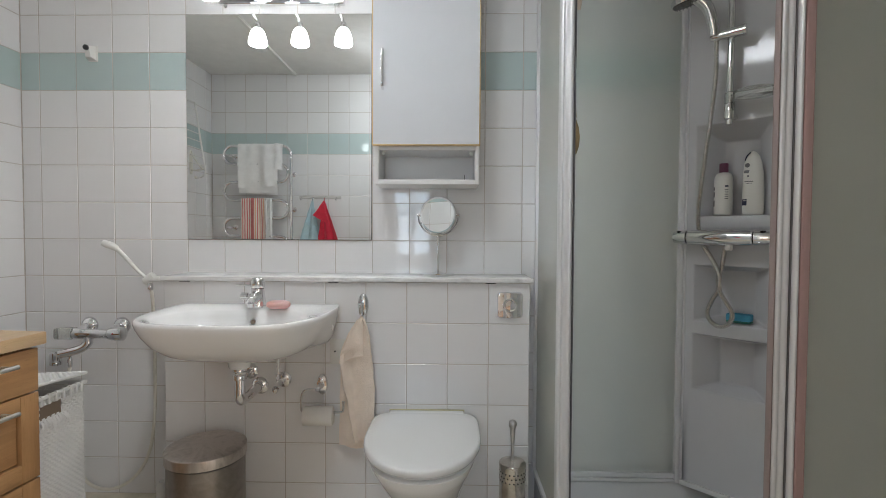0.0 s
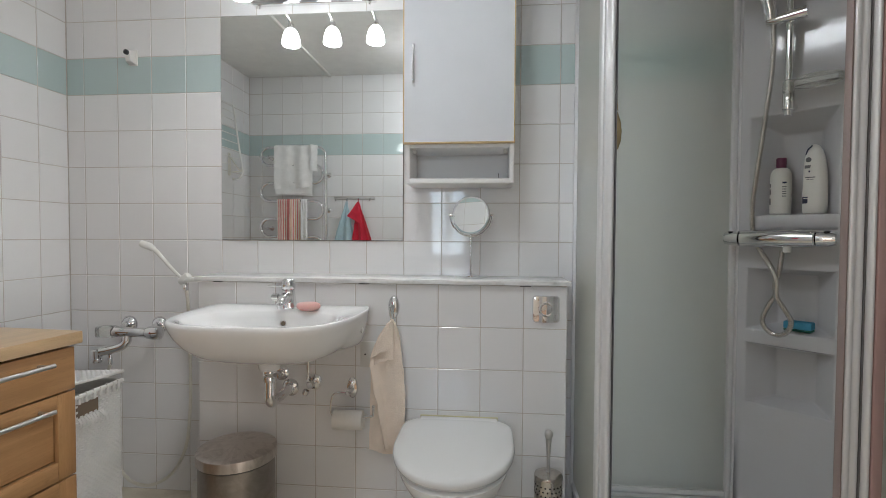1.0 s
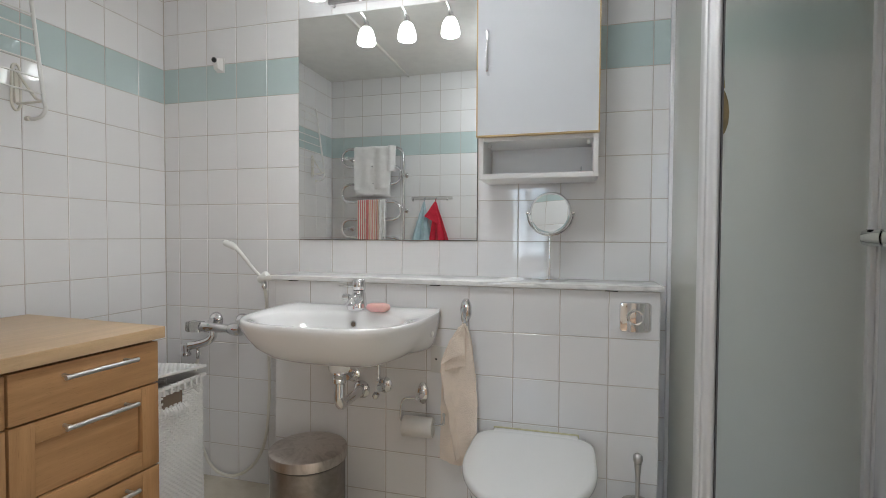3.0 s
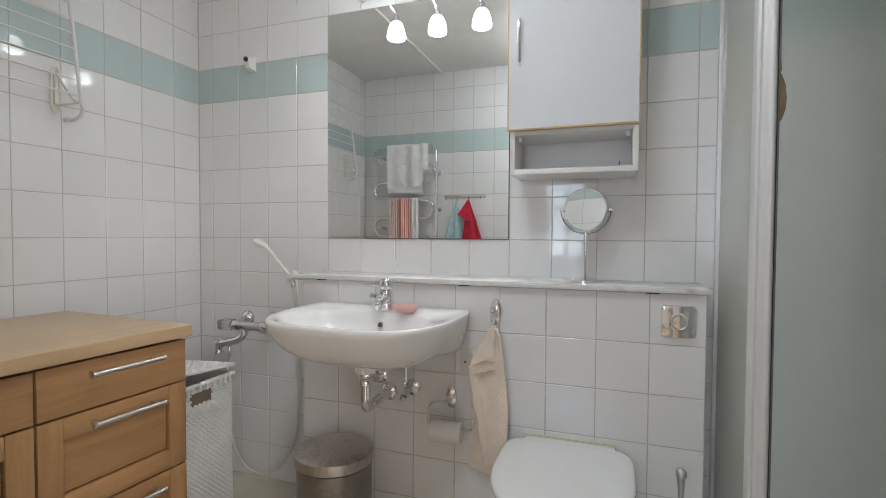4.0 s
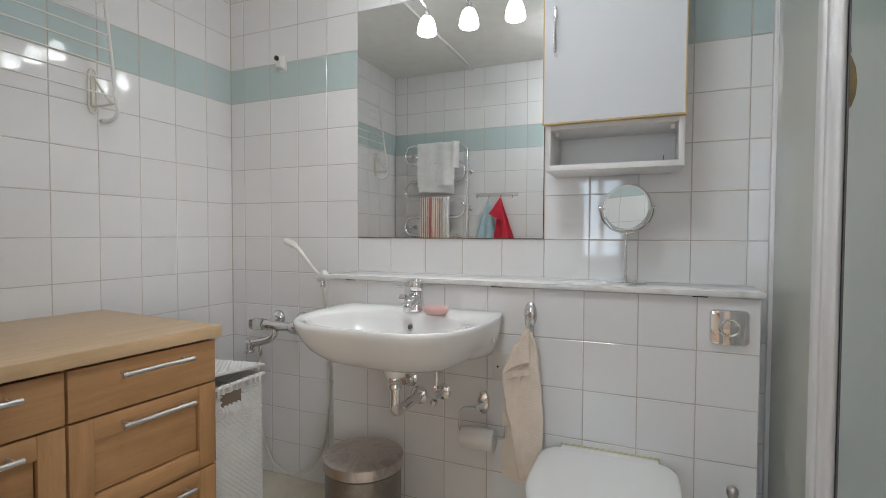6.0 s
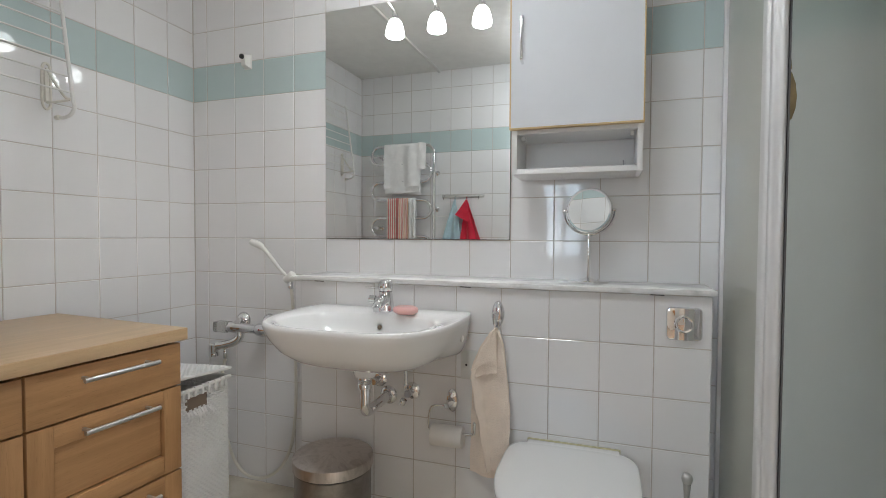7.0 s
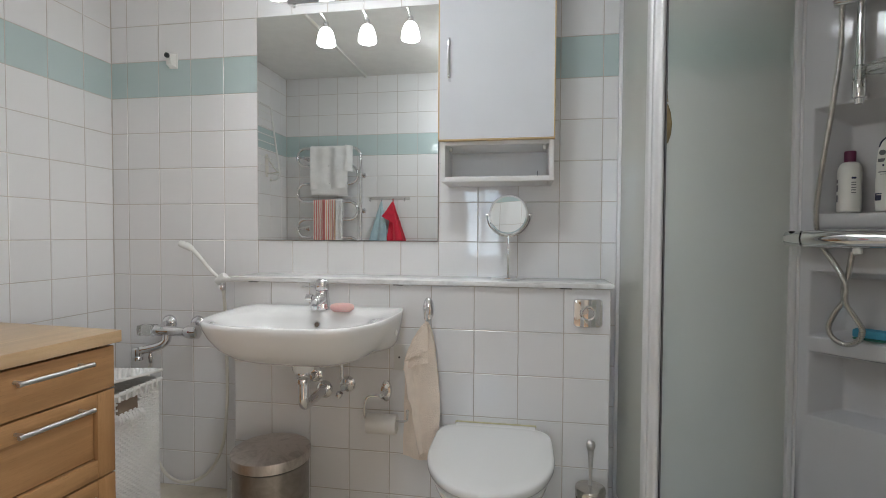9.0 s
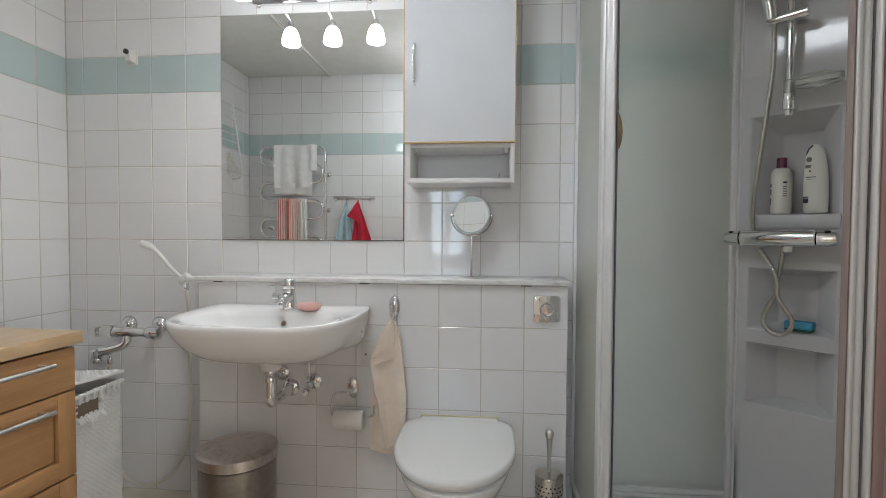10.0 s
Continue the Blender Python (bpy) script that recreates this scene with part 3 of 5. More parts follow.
    part("pin", tube([(1.823, -0.09, zb + 0.019), (1.823, -0.09, zb + 0.045)], 0.0012, 8), GREYINK, pin)
    return t


wall_cabinet()

# ---------------------------------------------------------------- make-up mirror
def makeup_mirror():
    x, y, z0, zc, r = 1.722, -0.10, BOX_Z + 0.019, 1.168, 0.070
    t = thing("makeup_mirror", (x, y, z0), "round chrome make-up mirror on a slim stand", "mirror")
    part("base", lathe([(0.0620, 0), (0.0635, 0.001), (0.0640, 0.0085), (0.0620, 0.0105), (0.02, 0.012), (0.008, 0.018)], (x, y, z0), 48), CHROME, t)
    part("stem", tube([(x, y, z0 + 0.012), (x, y, zc - r - 0.006)], 0.0042, 14), CHROME, t)
    turn = Matrix.Rotation(radians(-13), 3, "Z") @ Matrix.Rotation(radians(-6), 3, "X")
    arc = [(x + (r + 0.008) * math.cos(a), y, zc + (r + 0.008) * math.sin(a)) for a in [math.pi + math.pi * k / 24 for k in range(25)]]
    part("yoke", tube(arc, 0.0028, 8), CHROME, t)
    for s in (-1, 1):
        part("pivot", lathe([(0.004, -0.006), (0.005, 0), (0.004, 0.006)], (x + s * (r + 0.006), y, zc), 12, "x"), CHROME, t)
    frame_bm = lathe([(r, -0.006), (r + 0.003, -0.003), (r + 0.003, 0.003), (r, 0.006), (r - 0.005, 0.0055), (r - 0.005, -0.0055), (r, -0.006)], (x, y, zc), 56, "y", turn=turn)
    rim = part("rim", frame_bm, CHROME, t)
    part("mirror_face", lathe([(0.0, 0.0042), (r - 0.004, 0.0044), (r - 0.004, -0.0044), (0.0, -0.0042)], (x, y, zc), 56, "y", turn=turn), MIRROR, rim)
    return t


makeup_mirror()

# ---------------------------------------------------------------- washbasin
BX = 1.072


def basin_outline():
    pts = []
    n = 3.4
    for k in range(57):
        a = math.pi * k / 56
        c, s = math.cos(a), math.sin(a)
        pts.append((0.298 * math.copysign(abs(c) ** (2 / n), c), -0.27 - 0.365 * abs(s) ** (2 / n)))
    pts += [(-0.294, -0.235), (-0.288, -0.205), (-0.283, -0.187)]
    pts += [(-0.283 + 0.566 * k / 11, -0.187) for k in range(1, 11)]
    pts += [(0.283, -0.187), (0.288, -0.205), (0.294, -0.235)]
    return pts


def washbasin():
    out = basin_outline()
    yb = -0.187
    t = thing("washbasin", (BX, -0.187, 0.69), "white ceramic wall-hung washbasin with rounded front", "washbasin")
    rings = []
    for s, sy, z in ((0.16, 0.28, 0.679), (0.38, 0.48, 0.6805), (0.55, 0.62, 0.686), (0.68, 0.73, 0.697), (0.79, 0.825, 0.716), (0.885, 0.91, 0.746), (0.95, 0.965, 0.780), (0.985, 0.99, 0.805), (1.0, 1.0, 0.820), (0.998, 0.998, 0.828), (0.985, 0.988, 0.8325), (0.97, 0.972, 0.8325)):
        rings.append([(BX + x * (1 - (1 - s) * min(1.0, 0.35 + 0.65 * (yb - y) / 0.22)), yb + (y - yb) * sy, z) for x, y in out])

    def inner(scale, z, shift=0.0):
        ring = []
        for x, y in out:
            a = math.atan2((y + 0.40) / 0.24, x / 0.298)
            c, s = math.cos(a), math.sin(a)
            n = 2.4
            ring.append((BX + 0.245 * scale * math.copysign(abs(c) ** (2 / n), c), -0.452 + shift + 0.158 * scale * math.copysign(abs(s) ** (2 / n), s), z))
        return ring
    rings += [inner(1.0, 0.829), inner(0.975, 0.822), inner(0.93, 0.805), inner(0.84, 0.775, 0.006), inner(0.68, 0.748, 0.012), inner(0.42, 0.730, 0.016), inner(0.12, 0.722, 0.018)]
    body = part("bowl", loft(rings), CERAMIC, t, angle=70)
    # underside block round the waste
    part("waste_boss", lathe([(0.060, 0.685), (0.046, 0.678), (0.038, 0.668), (0.035, 0.652), (0.032, 0.646), (0.0, 0.646)], (1.069, -0.385, 0), 36), CERAMIC, t)
    part("overflow", lathe([(0.0105, 0.0), (0.0105, 0.003), (0.0078, 0.003), (0.007, -0.006), (0.0, -0.006)], (BX + 0.014, -0.3145, 0.786), 20, "y", turn=Matrix.Rotation(radians(-14), 3, "X")), CHROME, t, "chrome-ringed overflow hole")
    # shade inside the overflow, put in as a dark brown disc
    part("overflow_hole", lathe([(0.0076, 0.0), (0.0076, 0.0018), (0.0, 0.0018)], (BX + 0.014, -0.3145, 0.786), 20, "y", turn=Matrix.Rotation(radians(-14), 3, "X")), CARD_SHADE, t, "dark disc for the shade in the overflow opening")
    part("plug_rim", lathe([(0.0, 0.7235), (0.022, 0.7245), (0.024, 0.726), (0.018, 0.7275), (0.0, 0.727)], (BX, -0.435, 0), 28), CHROME, t)
    for s in (-1, 1):
        part("fixing_cap", lathe([(0.011, 0), (0.011, 0.004), (0.006, 0.007)], (BX + s * 0.281, -0.29, 0.765), 18, "x"), WHITEPLASTIC, t)
    return t


washbasin()


def basin_tap():
    x, y, z = 1.086, -0.272, 0.8325
    t = thing("basin_tap", (x, y, z), "chrome single-lever basin mixer with side spray outlet", "tap")
    bm = lathe([(0.0275, 0), (0.028, 0.003), (0.027, 0.010), (0.0235, 0.034), (0.0205, 0.056), (0.020, 0.062)], (x, y, z), 32)
    part("body", bm, CHROME, t)
    part("spout", tube([(x - 0.001, y - 0.004, z + 0.038), (x - 0.001, y - 0.026, z + 0.034), (x - 0.001, y - 0.046, z + 0.026), (x - 0.001, y - 0.058, z + 0.017)], 0.0185, 20, 6, radius=lambda k: 1.15 - 0.3 * k), CHROME, t)
    part("aerator", lathe([(0.0115, 0.0), (0.0115, 0.012), (0.009, 0.014)], (x - 0.001, y - 0.056, z + 0.007), 20), CHROME, t)
    head = part("lever_head", lathe([(0.021, 0.064), (0.0225, 0.068), (0.0225, 0.086), (0.021, 0.093), (0.016, 0.098), (0.008, 0.1005), (0.0, 0.101)], (x, y, z), 32), CHROME, t)
    part("lever", box(x - 0.070, x - 0.012, y - 0.006, y + 0.006, z + 0.072, z + 0.0755, 0.0015), CHROME, head)
    part("dark_joint", lathe([(0.0195, 0.061), (0.0195, 0.065)], (x, y, z), 32), BLACK, t)
    part("side_outlet", lathe([(0.008, -0.052), (0.0125, -0.05), (0.0125, -0.03), (0.008, -0.028), (0.008, -0.01)], (x, y - 0.006, z + 0.037), 20, "x"), CHROME, t)
    return t


tap_thing = basin_tap()
tap_thing.scale = (1.08, 1.08, 1.06)

soap = solid("soap_bar", lathe([(0.0, 0.0), (0.026, 0.001), (0.035, 0.007), (0.0365, 0.013), (0.034, 0.019), (0.024, 0.0225), (0.012, 0.0222), (0.0, 0.0215)], (0, 0, 0), 40), SOAPPINK, "pale pink oval bar of soap on the basin rim", "soap", angle=70)
soap.matrix_world = Matrix.Translation((1.172, -0.306, 0.8322)) @ Matrix.Rotation(0.1, 4, "Z") @ Matrix.Diagonal((1.14, 0.80, 1.22, 1))


def basin_trap():
    x, y = 1.069, -0.385
    t = thing("basin_trap", (x, y, 0.5), "chrome bent waste trap under the washbasin", "waste pipe")
    part("nut", lathe([(0.020, 0.648), (0.0235, 0.646), (0.0235, 0.638), (0.0205, 0.636), (0.0225, 0.633), (0.0205, 0.630), (0.0225, 0.627), (0.0205, 0.624), (0.0225, 0.621), (0.0225, 0.608), (0.017, 0.604)], (x, y, 0), 32), CHROME, t)
    bend = [(x, y, 0.62), (x, y, 0.575), (x, y, 0.552), (x - 0.001, y + 0.009, 0.534), (x - 0.002, y + 0.028, 0.526), (x - 0.003, y + 0.05, 0.5255), (x - 0.007, y + 0.12, 0.5245), (x - 0.011, BOX_Y - 0.004, 0.5235)]
    part("pipe", tube(bend, 0.0172, 24, 6), CHROME, t)
    part("wall_rose", lathe([(0.032, 0), (0.032, 0.004), (0.026, 0.011), (0.019, 0.014)], (x - 0.011, BOX_Y, 0.5235), 36, "y"), CHROME, t)
    part("collar", lathe([(0.0172, 0.012), (0.0205, 0.016), (0.0205, 0.030), (0.0172, 0.033)], (x - 0.011, BOX_Y, 0.5235), 28, "y"), CHROME, t)
    return t


basin_trap()


def stop_valve(x, z, pipe):
    t = thing("stop_valve", (x, BOX_Y, z), "small chrome stop valve on the tiled wall", "valve", "stop valves under the basin")
    part("rose", lathe([(0.029, 0), (0.029, 0.003), (0.022, 0.009), (0.012, 0.012)], (x, BOX_Y, z), 28, "y"), CHROME, t)
    part("valve_body", lathe([(0.011, 0.008), (0.012, 0.03), (0.013, 0.034), (0.013, 0.048), (0.010, 0.052)], (x, BOX_Y, z), 20, "y"), CHROME, t)
    if pipe:
        part("knob", lathe([(0.011, -0.002), (0.012, 0.004), (0.010, 0.016), (0.005, 0.018)], (x - 0.012, BOX_Y - 0.05, z - 0.02), 16, turn=Matrix.Rotation(radians(205), 3, "Y")), CHROME, t)
        part("riser", tube([(x - 0.008, BOX_Y - 0.038, z + 0.008), (x - 0.008, BOX_Y - 0.040, z + 0.05), (x - 0.008, BOX_Y - 0.05, 0.715)], 0.006, 10, 4), CHROME, t)
        part("nut", lathe([(0.010, 0.012), (0.010, 0.03)], (x - 0.008, BOX_Y - 0.038, z), 6), CHROME, t)
    return t


stop_valve(1.148, 0.548, True)
stop_valve(1.022, 0.578, False)

# ---------------------------------------------------------------- toilet
def toilet():
    cx, yb = 1.686, BOX_Y
    t = thing("toilet", (cx, yb, 0.1), "white wall-hung toilet with its lid closed", "toilet")

    def ring(hw, y0, y1, z, n=2.4, back=0.7):
        pts = []
        for k in range(49):
            a = math.pi * k / 48
            c, s = math.cos(a), math.sin(a)
            ymid = y0 + (y1 - y0) * 0.45
            pts.append((cx + hw * math.copysign(abs(c) ** (2 / n), c), ymid + (y1 - ymid) * abs(s) ** (2 / n), z))
        for k in range(1, 8):
            u = k / 8
            pts.append((cx - hw + (hw - hw * back) * min(1, u * 1.0), y0 + (ymid - y0) * (1 - u), z))
        for k in range(0, 9):
            pts.append((cx - hw * back + 2 * hw * back * k / 8, y0, z))
        for k in range(1, 8):
            u = k / 8
            pts.append((cx + hw * back + (hw - hw * back) * u, y0 + (ymid - y0) * u, z))
        return pts
    rings = [ring(0.085, yb, -0.30, 0.10, 2.0, 0.95), ring(0.11, yb, -0.38, 0.13, 2.0, 0.95), ring(0.125, yb, -0.46, 0.20, 2.1, 0.95), ring(0.14, yb, -0.55, 0.28, 2.2, 0.93), ring(0.158, yb, -0.625, 0.35, 2.3, 0.9),
             ring(0.170, yb, -0.652, 0.385, 2.3, 0.9), ring(0.172, yb, -0.655, 0.398, 2.3, 0.9), ring(0.166, yb, -0.648, 0.402, 2.3, 0.9)]
    part("bowl", loft(rings), CERAMIC, t, angle=60)
    y0 = yb - 0.028

    def lid_ring(s, z):
        out, ymid, hw = [], -0.395, 0.190
        for k in range(96):
            a = 2 * math.pi * k / 96
            c, q = math.cos(a), math.sin(a)
            n, run = (2.12, 0.262) if q < 0 else (6.5, y0 + 0.015 - ymid)
            x = hw * math.copysign(abs(c) ** (2 / n), c) * (1.0 - 0.085 * max(0.0, q) ** 2)
            out.append((cx - 0.002 + x * s, -0.43 + (ymid + run * math.copysign(abs(q) ** (2 / n), q) + 0.43) * s, z))
        return out
    part("seat", loft([lid_ring(0.93, 0.4035), lid_ring(0.95, 0.406), lid_ring(0.95, 0.412), lid_ring(0.94, 0.4135)]), LID, t, angle=60)
    part("lid", loft([lid_ring(0.955, 0.4115), lid_ring(0.982, 0.4135), lid_ring(0.998, 0.419), lid_ring(1.003, 0.426), lid_ring(0.998, 0.432), lid_ring(0.985, 0.436), lid_ring(0.95, 0.4385), lid_ring(0.80, 0.4405), lid_ring(0.4, 0.442)]), LID, t, angle=60)
    part("hinge_cover", box(cx - 0.138, cx + 0.138, y0 - 0.03, y0 + 0.020, 0.404, 0.4392, 0.005, 3), LID, t)
    part("wall_seal", box(cx - 0.140, cx + 0.140, yb - 0.006, yb + 0.001, 0.38, 0.4405, 0.002), CAULK, t, "yellowed sealant line at the wall")
    return t


toilet()


def flush_plate():
    x0, x1, z0, z1 = 1.944, 2.040, 0.786, 0.882
    t = thing("flush_plate", (1.992, BOX_Y, 0.834), "square chrome flush plate with a round push button", "flush plate")

    def rr(r, y, inset=0.0):
        pts = []
        for cxx, czz, a0 in ((x1 - r, z1 - r, 0), (x0 + r, z1 - r, 90), (x0 + r, z0 + r, 180), (x1 - r, z0 + r, 270)):
            for k in range(7):
                a = radians(a0 + 15 * k)
                pts.append((cxx + (r - inset) * math.cos(a), y, czz + (r - inset) * math.sin(a)))
        return pts
    bm = loft([rr(0.014, BOX_Y), rr(0.014, BOX_Y - 0.006), rr(0.014, BOX_Y - 0.010, 0.003), rr(0.014, BOX_Y - 0.0115, 0.010)])
    part("plate", bm, CHROME, t)
    bulge = [[(1.992 - 0.026 + 0.052 * k / 16, BOX_Y - 0.0112 - 0.006 * math.sin(math.pi * k / 16), z) for k in range(17)] for z in (0.7885, 0.815, 0.84, 0.8795)]
    part("centre_band", loft(bulge, False, None, False), CHROME, t, "bulging centre band")
    part("button", lathe([(0.026, 0.010), (0.0265, 0.014), (0.023, 0.017), (0.019, 0.0155), (0.017, 0.0185), (0.0, 0.0195)], (1.991, BOX_Y - 0.004, 0.835), 36, "y"), CHROME, t)
    return t


flush_plate()

# ---------------------------------------------------------------- towel hook and towel
def towel_hook():
    x, z = 1.447, 0.832
    t = thing("towel_hook", (x, BOX_Y, z), "oval chrome towel hook on the tiles", "hook")
    oval = Matrix.Diagonal((0.66, 1, 1.28))
    part("rose", lathe([(0.032, 0), (0.032, 0.004), (0.026, 0.011), (0.014, 0.015), (0.0, 0.016)], (x, BOX_Y, z), 36, "y", turn=oval), CHROME, t)
    part("peg", tube([(x, BOX_Y - 0.01, z + 0.006), (x - 0.001, BOX_Y - 0.035, z - 0.012), (x - 0.002, BOX_Y - 0.040, z - 0.028), (x - 0.002, BOX_Y - 0.050, z - 0.010), (x - 0.002, BOX_Y - 0.052, z + 0.004)], 0.0065, 12, 5), CHROME, t)
    part("lower_peg", tube([(x - 0.003, BOX_Y - 0.008, z - 0.03), (x - 0.004, BOX_Y - 0.022, z - 0.052), (x - 0.004, BOX_Y - 0.032, z - 0.046)], 0.0045, 10, 5), CHROME, t)
    return t


towel_hook()


def hanging_towel():
    t = thing("hand_towel", (1.44, BOX_Y - 0.03, 0.3), "beige terry hand towel hanging from the hook", "towel")

    def edge_left(v):
        return np.interp(v, (0, 0.1, 0.2, 0.32, 1.0), (1.433, 1.400, 1.380, 1.367, 1.361))

    def edge_right(v):
        return np.interp(v, (0, 0.1, 0.3, 0.6, 1.0), (1.458, 1.473, 1.484, 1.493, 1.495))

    def back(u, v):
        x = edge_left(v) + (edge_right(v) - edge_left(v)) * u
        fold = 0.009 * math.sin(u * 8.0 + 0.8 + v * 1.5) * min(1, v * 2)
        return Vector((x, BOX_Y - 0.018 + fold * 0.7 - 0.008 * u, 0.780 - 0.472 * v - 0.012 * u * v + 0.003 * math.sin(9 * u)))
    part("back_layer", cloth(back, 26, 44, 0.006), BEIGETERRY, t, angle=80)

    def front(u, v):
        left = edge_left(v) + 0.003 + 0.088 * max(0, v - 0.30) ** 1.15
        x = left + (edge_right(v) + 0.001 - left) * u
        roll = 0.014 * math.exp(-(u / 0.12) ** 2) + 0.005 * math.sin(7 * u + 4 * v) + 0.003 * math.sin(15 * v + 3 * u) * v
        z = 0.782 - 0.455 * v + 0.012 * math.sin(u * 3)
        return Vector((x, BOX_Y - 0.036 - roll, z))
    part("front_layer", cloth(front, 28, 48, 0.007), BEIGETERRY, t, angle=80)

    def flap(u, v, depth, drop, lift):
        """Corner folded back over the front, hem running up to the right."""
        x0 = edge_left(v * drop / 0.472) + 0.001
        x = x0 + (1.452 + 0.004 * v - x0) * u
        z = 0.780 - drop * v + lift * u * v + 0.006 * math.sin(u * 3)
        return Vector((x, BOX_Y - depth - 0.007 * math.sin(math.pi * u) - 0.008 * v, z))
    part("folded_corner", cloth(lambda u, v: flap(u, v, 0.043, 0.160, 0.032), 14, 20, 0.007), BEIGETERRY, t, angle=80)
    part("folded_corner", cloth(lambda u, v: flap(u, v, 0.052, 0.128, 0.040), 14, 20, 0.007), BEIGETERRY, t, angle=80)
    for v in (0.86, 0.885):
        part("hem", tube([back(k / 10, v) + Vector((0, -0.004, 0)) for k in range(1, 6)], 0.0022, 6, 3), BEIGETERRY, t)
    part("hanging_loop", tube([(1.441, BOX_Y - 0.028, 0.776), (1.443, BOX_Y - 0.036, 0.794), (1.448, BOX_Y - 0.028, 0.776)], 0.002, 8, 6), BEIGETERRY, t)
    return t


hanging_towel()


def paper_holder():
    x, z = 1.293, 0.531
    t = thing("toilet_roll_holder", (x, BOX_Y, z), "chrome wall holder with bent arm for the toilet roll", "toilet roll holder")
    oval = Matrix.Diagonal((0.68, 1, 1.25))
    part("rose", lathe([(0.031, 0), (0.031, 0.004), (0.026, 0.010), (0.012, 0.013), (0.0, 0.013)], (x, BOX_Y, z), 32, "y", turn=oval), CHROME, t)
    y = BOX_Y - 0.062
    part("boss", lathe([(0.011, 0.01), (0.012, 0.03), (0.010, 0.065), (0.005, 0.07)], (x, BOX_Y, z), 18, "y"), CHROME, t)
    part("arm", tube([(x, y, z), (x - 0.035, y, z - 0.001), (x - 0.052, y, z - 0.010), (x - 0.060, y, z - 0.030), (x - 0.062, y, z - 0.070), (x - 0.054, y, z - 0.0835), (x - 0.03, y, z - 0.0845), (x + 0.055, y, z - 0.0845), (x + 0.083, y, z - 0.0835), (x + 0.092, y, z - 0.075), (x + 0.093, y, z - 0.049)], 0.0042, 12, 5), CHROME, t)
    part("end_knob", lathe([(0.0, 0.006), (0.0055, 0.003), (0.0055, -0.004), (0.0, -0.007)], (x + 0.093, y, z - 0.047), 12), CHROME, t)
    roll = thing("toilet_roll", (x, y, z - 0.11), "white toilet paper roll on its chrome holder", "toilet roll")
    zc = z - 0.0845 - 0.0135
    part("paper", lathe([(0.0195, -0.055), (0.0325, -0.055), (0.034, -0.053), (0.034, 0.048), (0.0325, 0.05), (0.0195, 0.05)], (x + 0.004, y, zc), 48, "x"), PAPER, roll)
    part("core", lathe([(0.0195, -0.0545), (0.0195, 0.0495), (0.0182, 0.0495), (0.0182, -0.0545), (0.0195, -0.0545)], (x + 0.004, y, zc), 32, "x"), CARD_SHADE, roll)

    def tail(u, v):
        return Vector((x - 0.050 + 0.103 * u, y + 0.0343 + 0.0006 * math.sin(u * 8), zc - 0.05 * v + 0.008))
    part("loose_sheet", cloth(tail, 8, 6, 0.0006), PAPER, roll)
    roll.rotation_euler = (0, 0, 0.05)
    return t


paper_holder()

# repair plate beside the towel
cover = thing("cover_plate", (1.352, BOX_Y, 0.655), "small white square blanking plate on the tiles", "cover plate")
part("plate", box(1.322, 1.392, BOX_Y - 0.004, BOX_Y + 0.001, 0.607, 0.702, 0.002), WHITEPLASTIC, cover)
part("screw_hole", lathe([(0.0035, 0.004), (0.003, 0.0046), (0.0, 0.0046)], (1.341, BOX_Y, 0.655), 14, "y"), DARK, cover)

# ---------------------------------------------------------------- toilet brush
def toilet_brush():
    x, y = 1.997, -0.262
    t = thing("toilet_brush", (x, y, 0), "polished steel toilet brush in a perforated holder", "toilet brush")
    pot = part("holder", lathe([(0.046, 0.0), (0.047, 0.004), (0.0465, 0.23), (0.0465, 0.262)], (x, y, 0), 48), STEELPOT, t)
    part("holder_lid", lathe([(0.048, 0.254), (0.0485, 0.262), (0.046, 0.268), (0.03, 0.272), (0.012, 0.275), (0.0, 0.275)], (x, y, 0), 48), STEELPOT, t)
    for r, z in enumerate((0.240, 0.226, 0.212)):
        for k in range(20):
            a = 2 * math.pi * (k + 0.5 * (r % 2)) / 20
            c = Vector((x + 0.0468 * math.cos(a), y + 0.0468 * math.sin(a), z))
            if math.sin(a) < 0.35:
                m = Vector((math.cos(a), math.sin(a), 0)).to_track_quat("Z", "Y").to_matrix()
                part("hole", lathe([(0.0026, -0.001), (0.0026, 0.0006), (0.0, 0.0006)], c, 8, turn=m), DARK, pot)
    part("handle", lathe([(0.006, 0.27), (0.0062, 0.32), (0.0075, 0.35), (0.0098, 0.376), (0.0105, 0.384)], (x, y, 0), 24), SATIN, t)
    part("knob", lathe([(0.009, 0.384), (0.0125, 0.388), (0.0145, 0.397), (0.0130, 0.406), (0.008, 0.411), (0.0, 0.413)], (x, y, 0), 28), SATIN, t)
    return t


brush = toilet_brush()
brush.scale = (1.0, 1.0, 1.05)

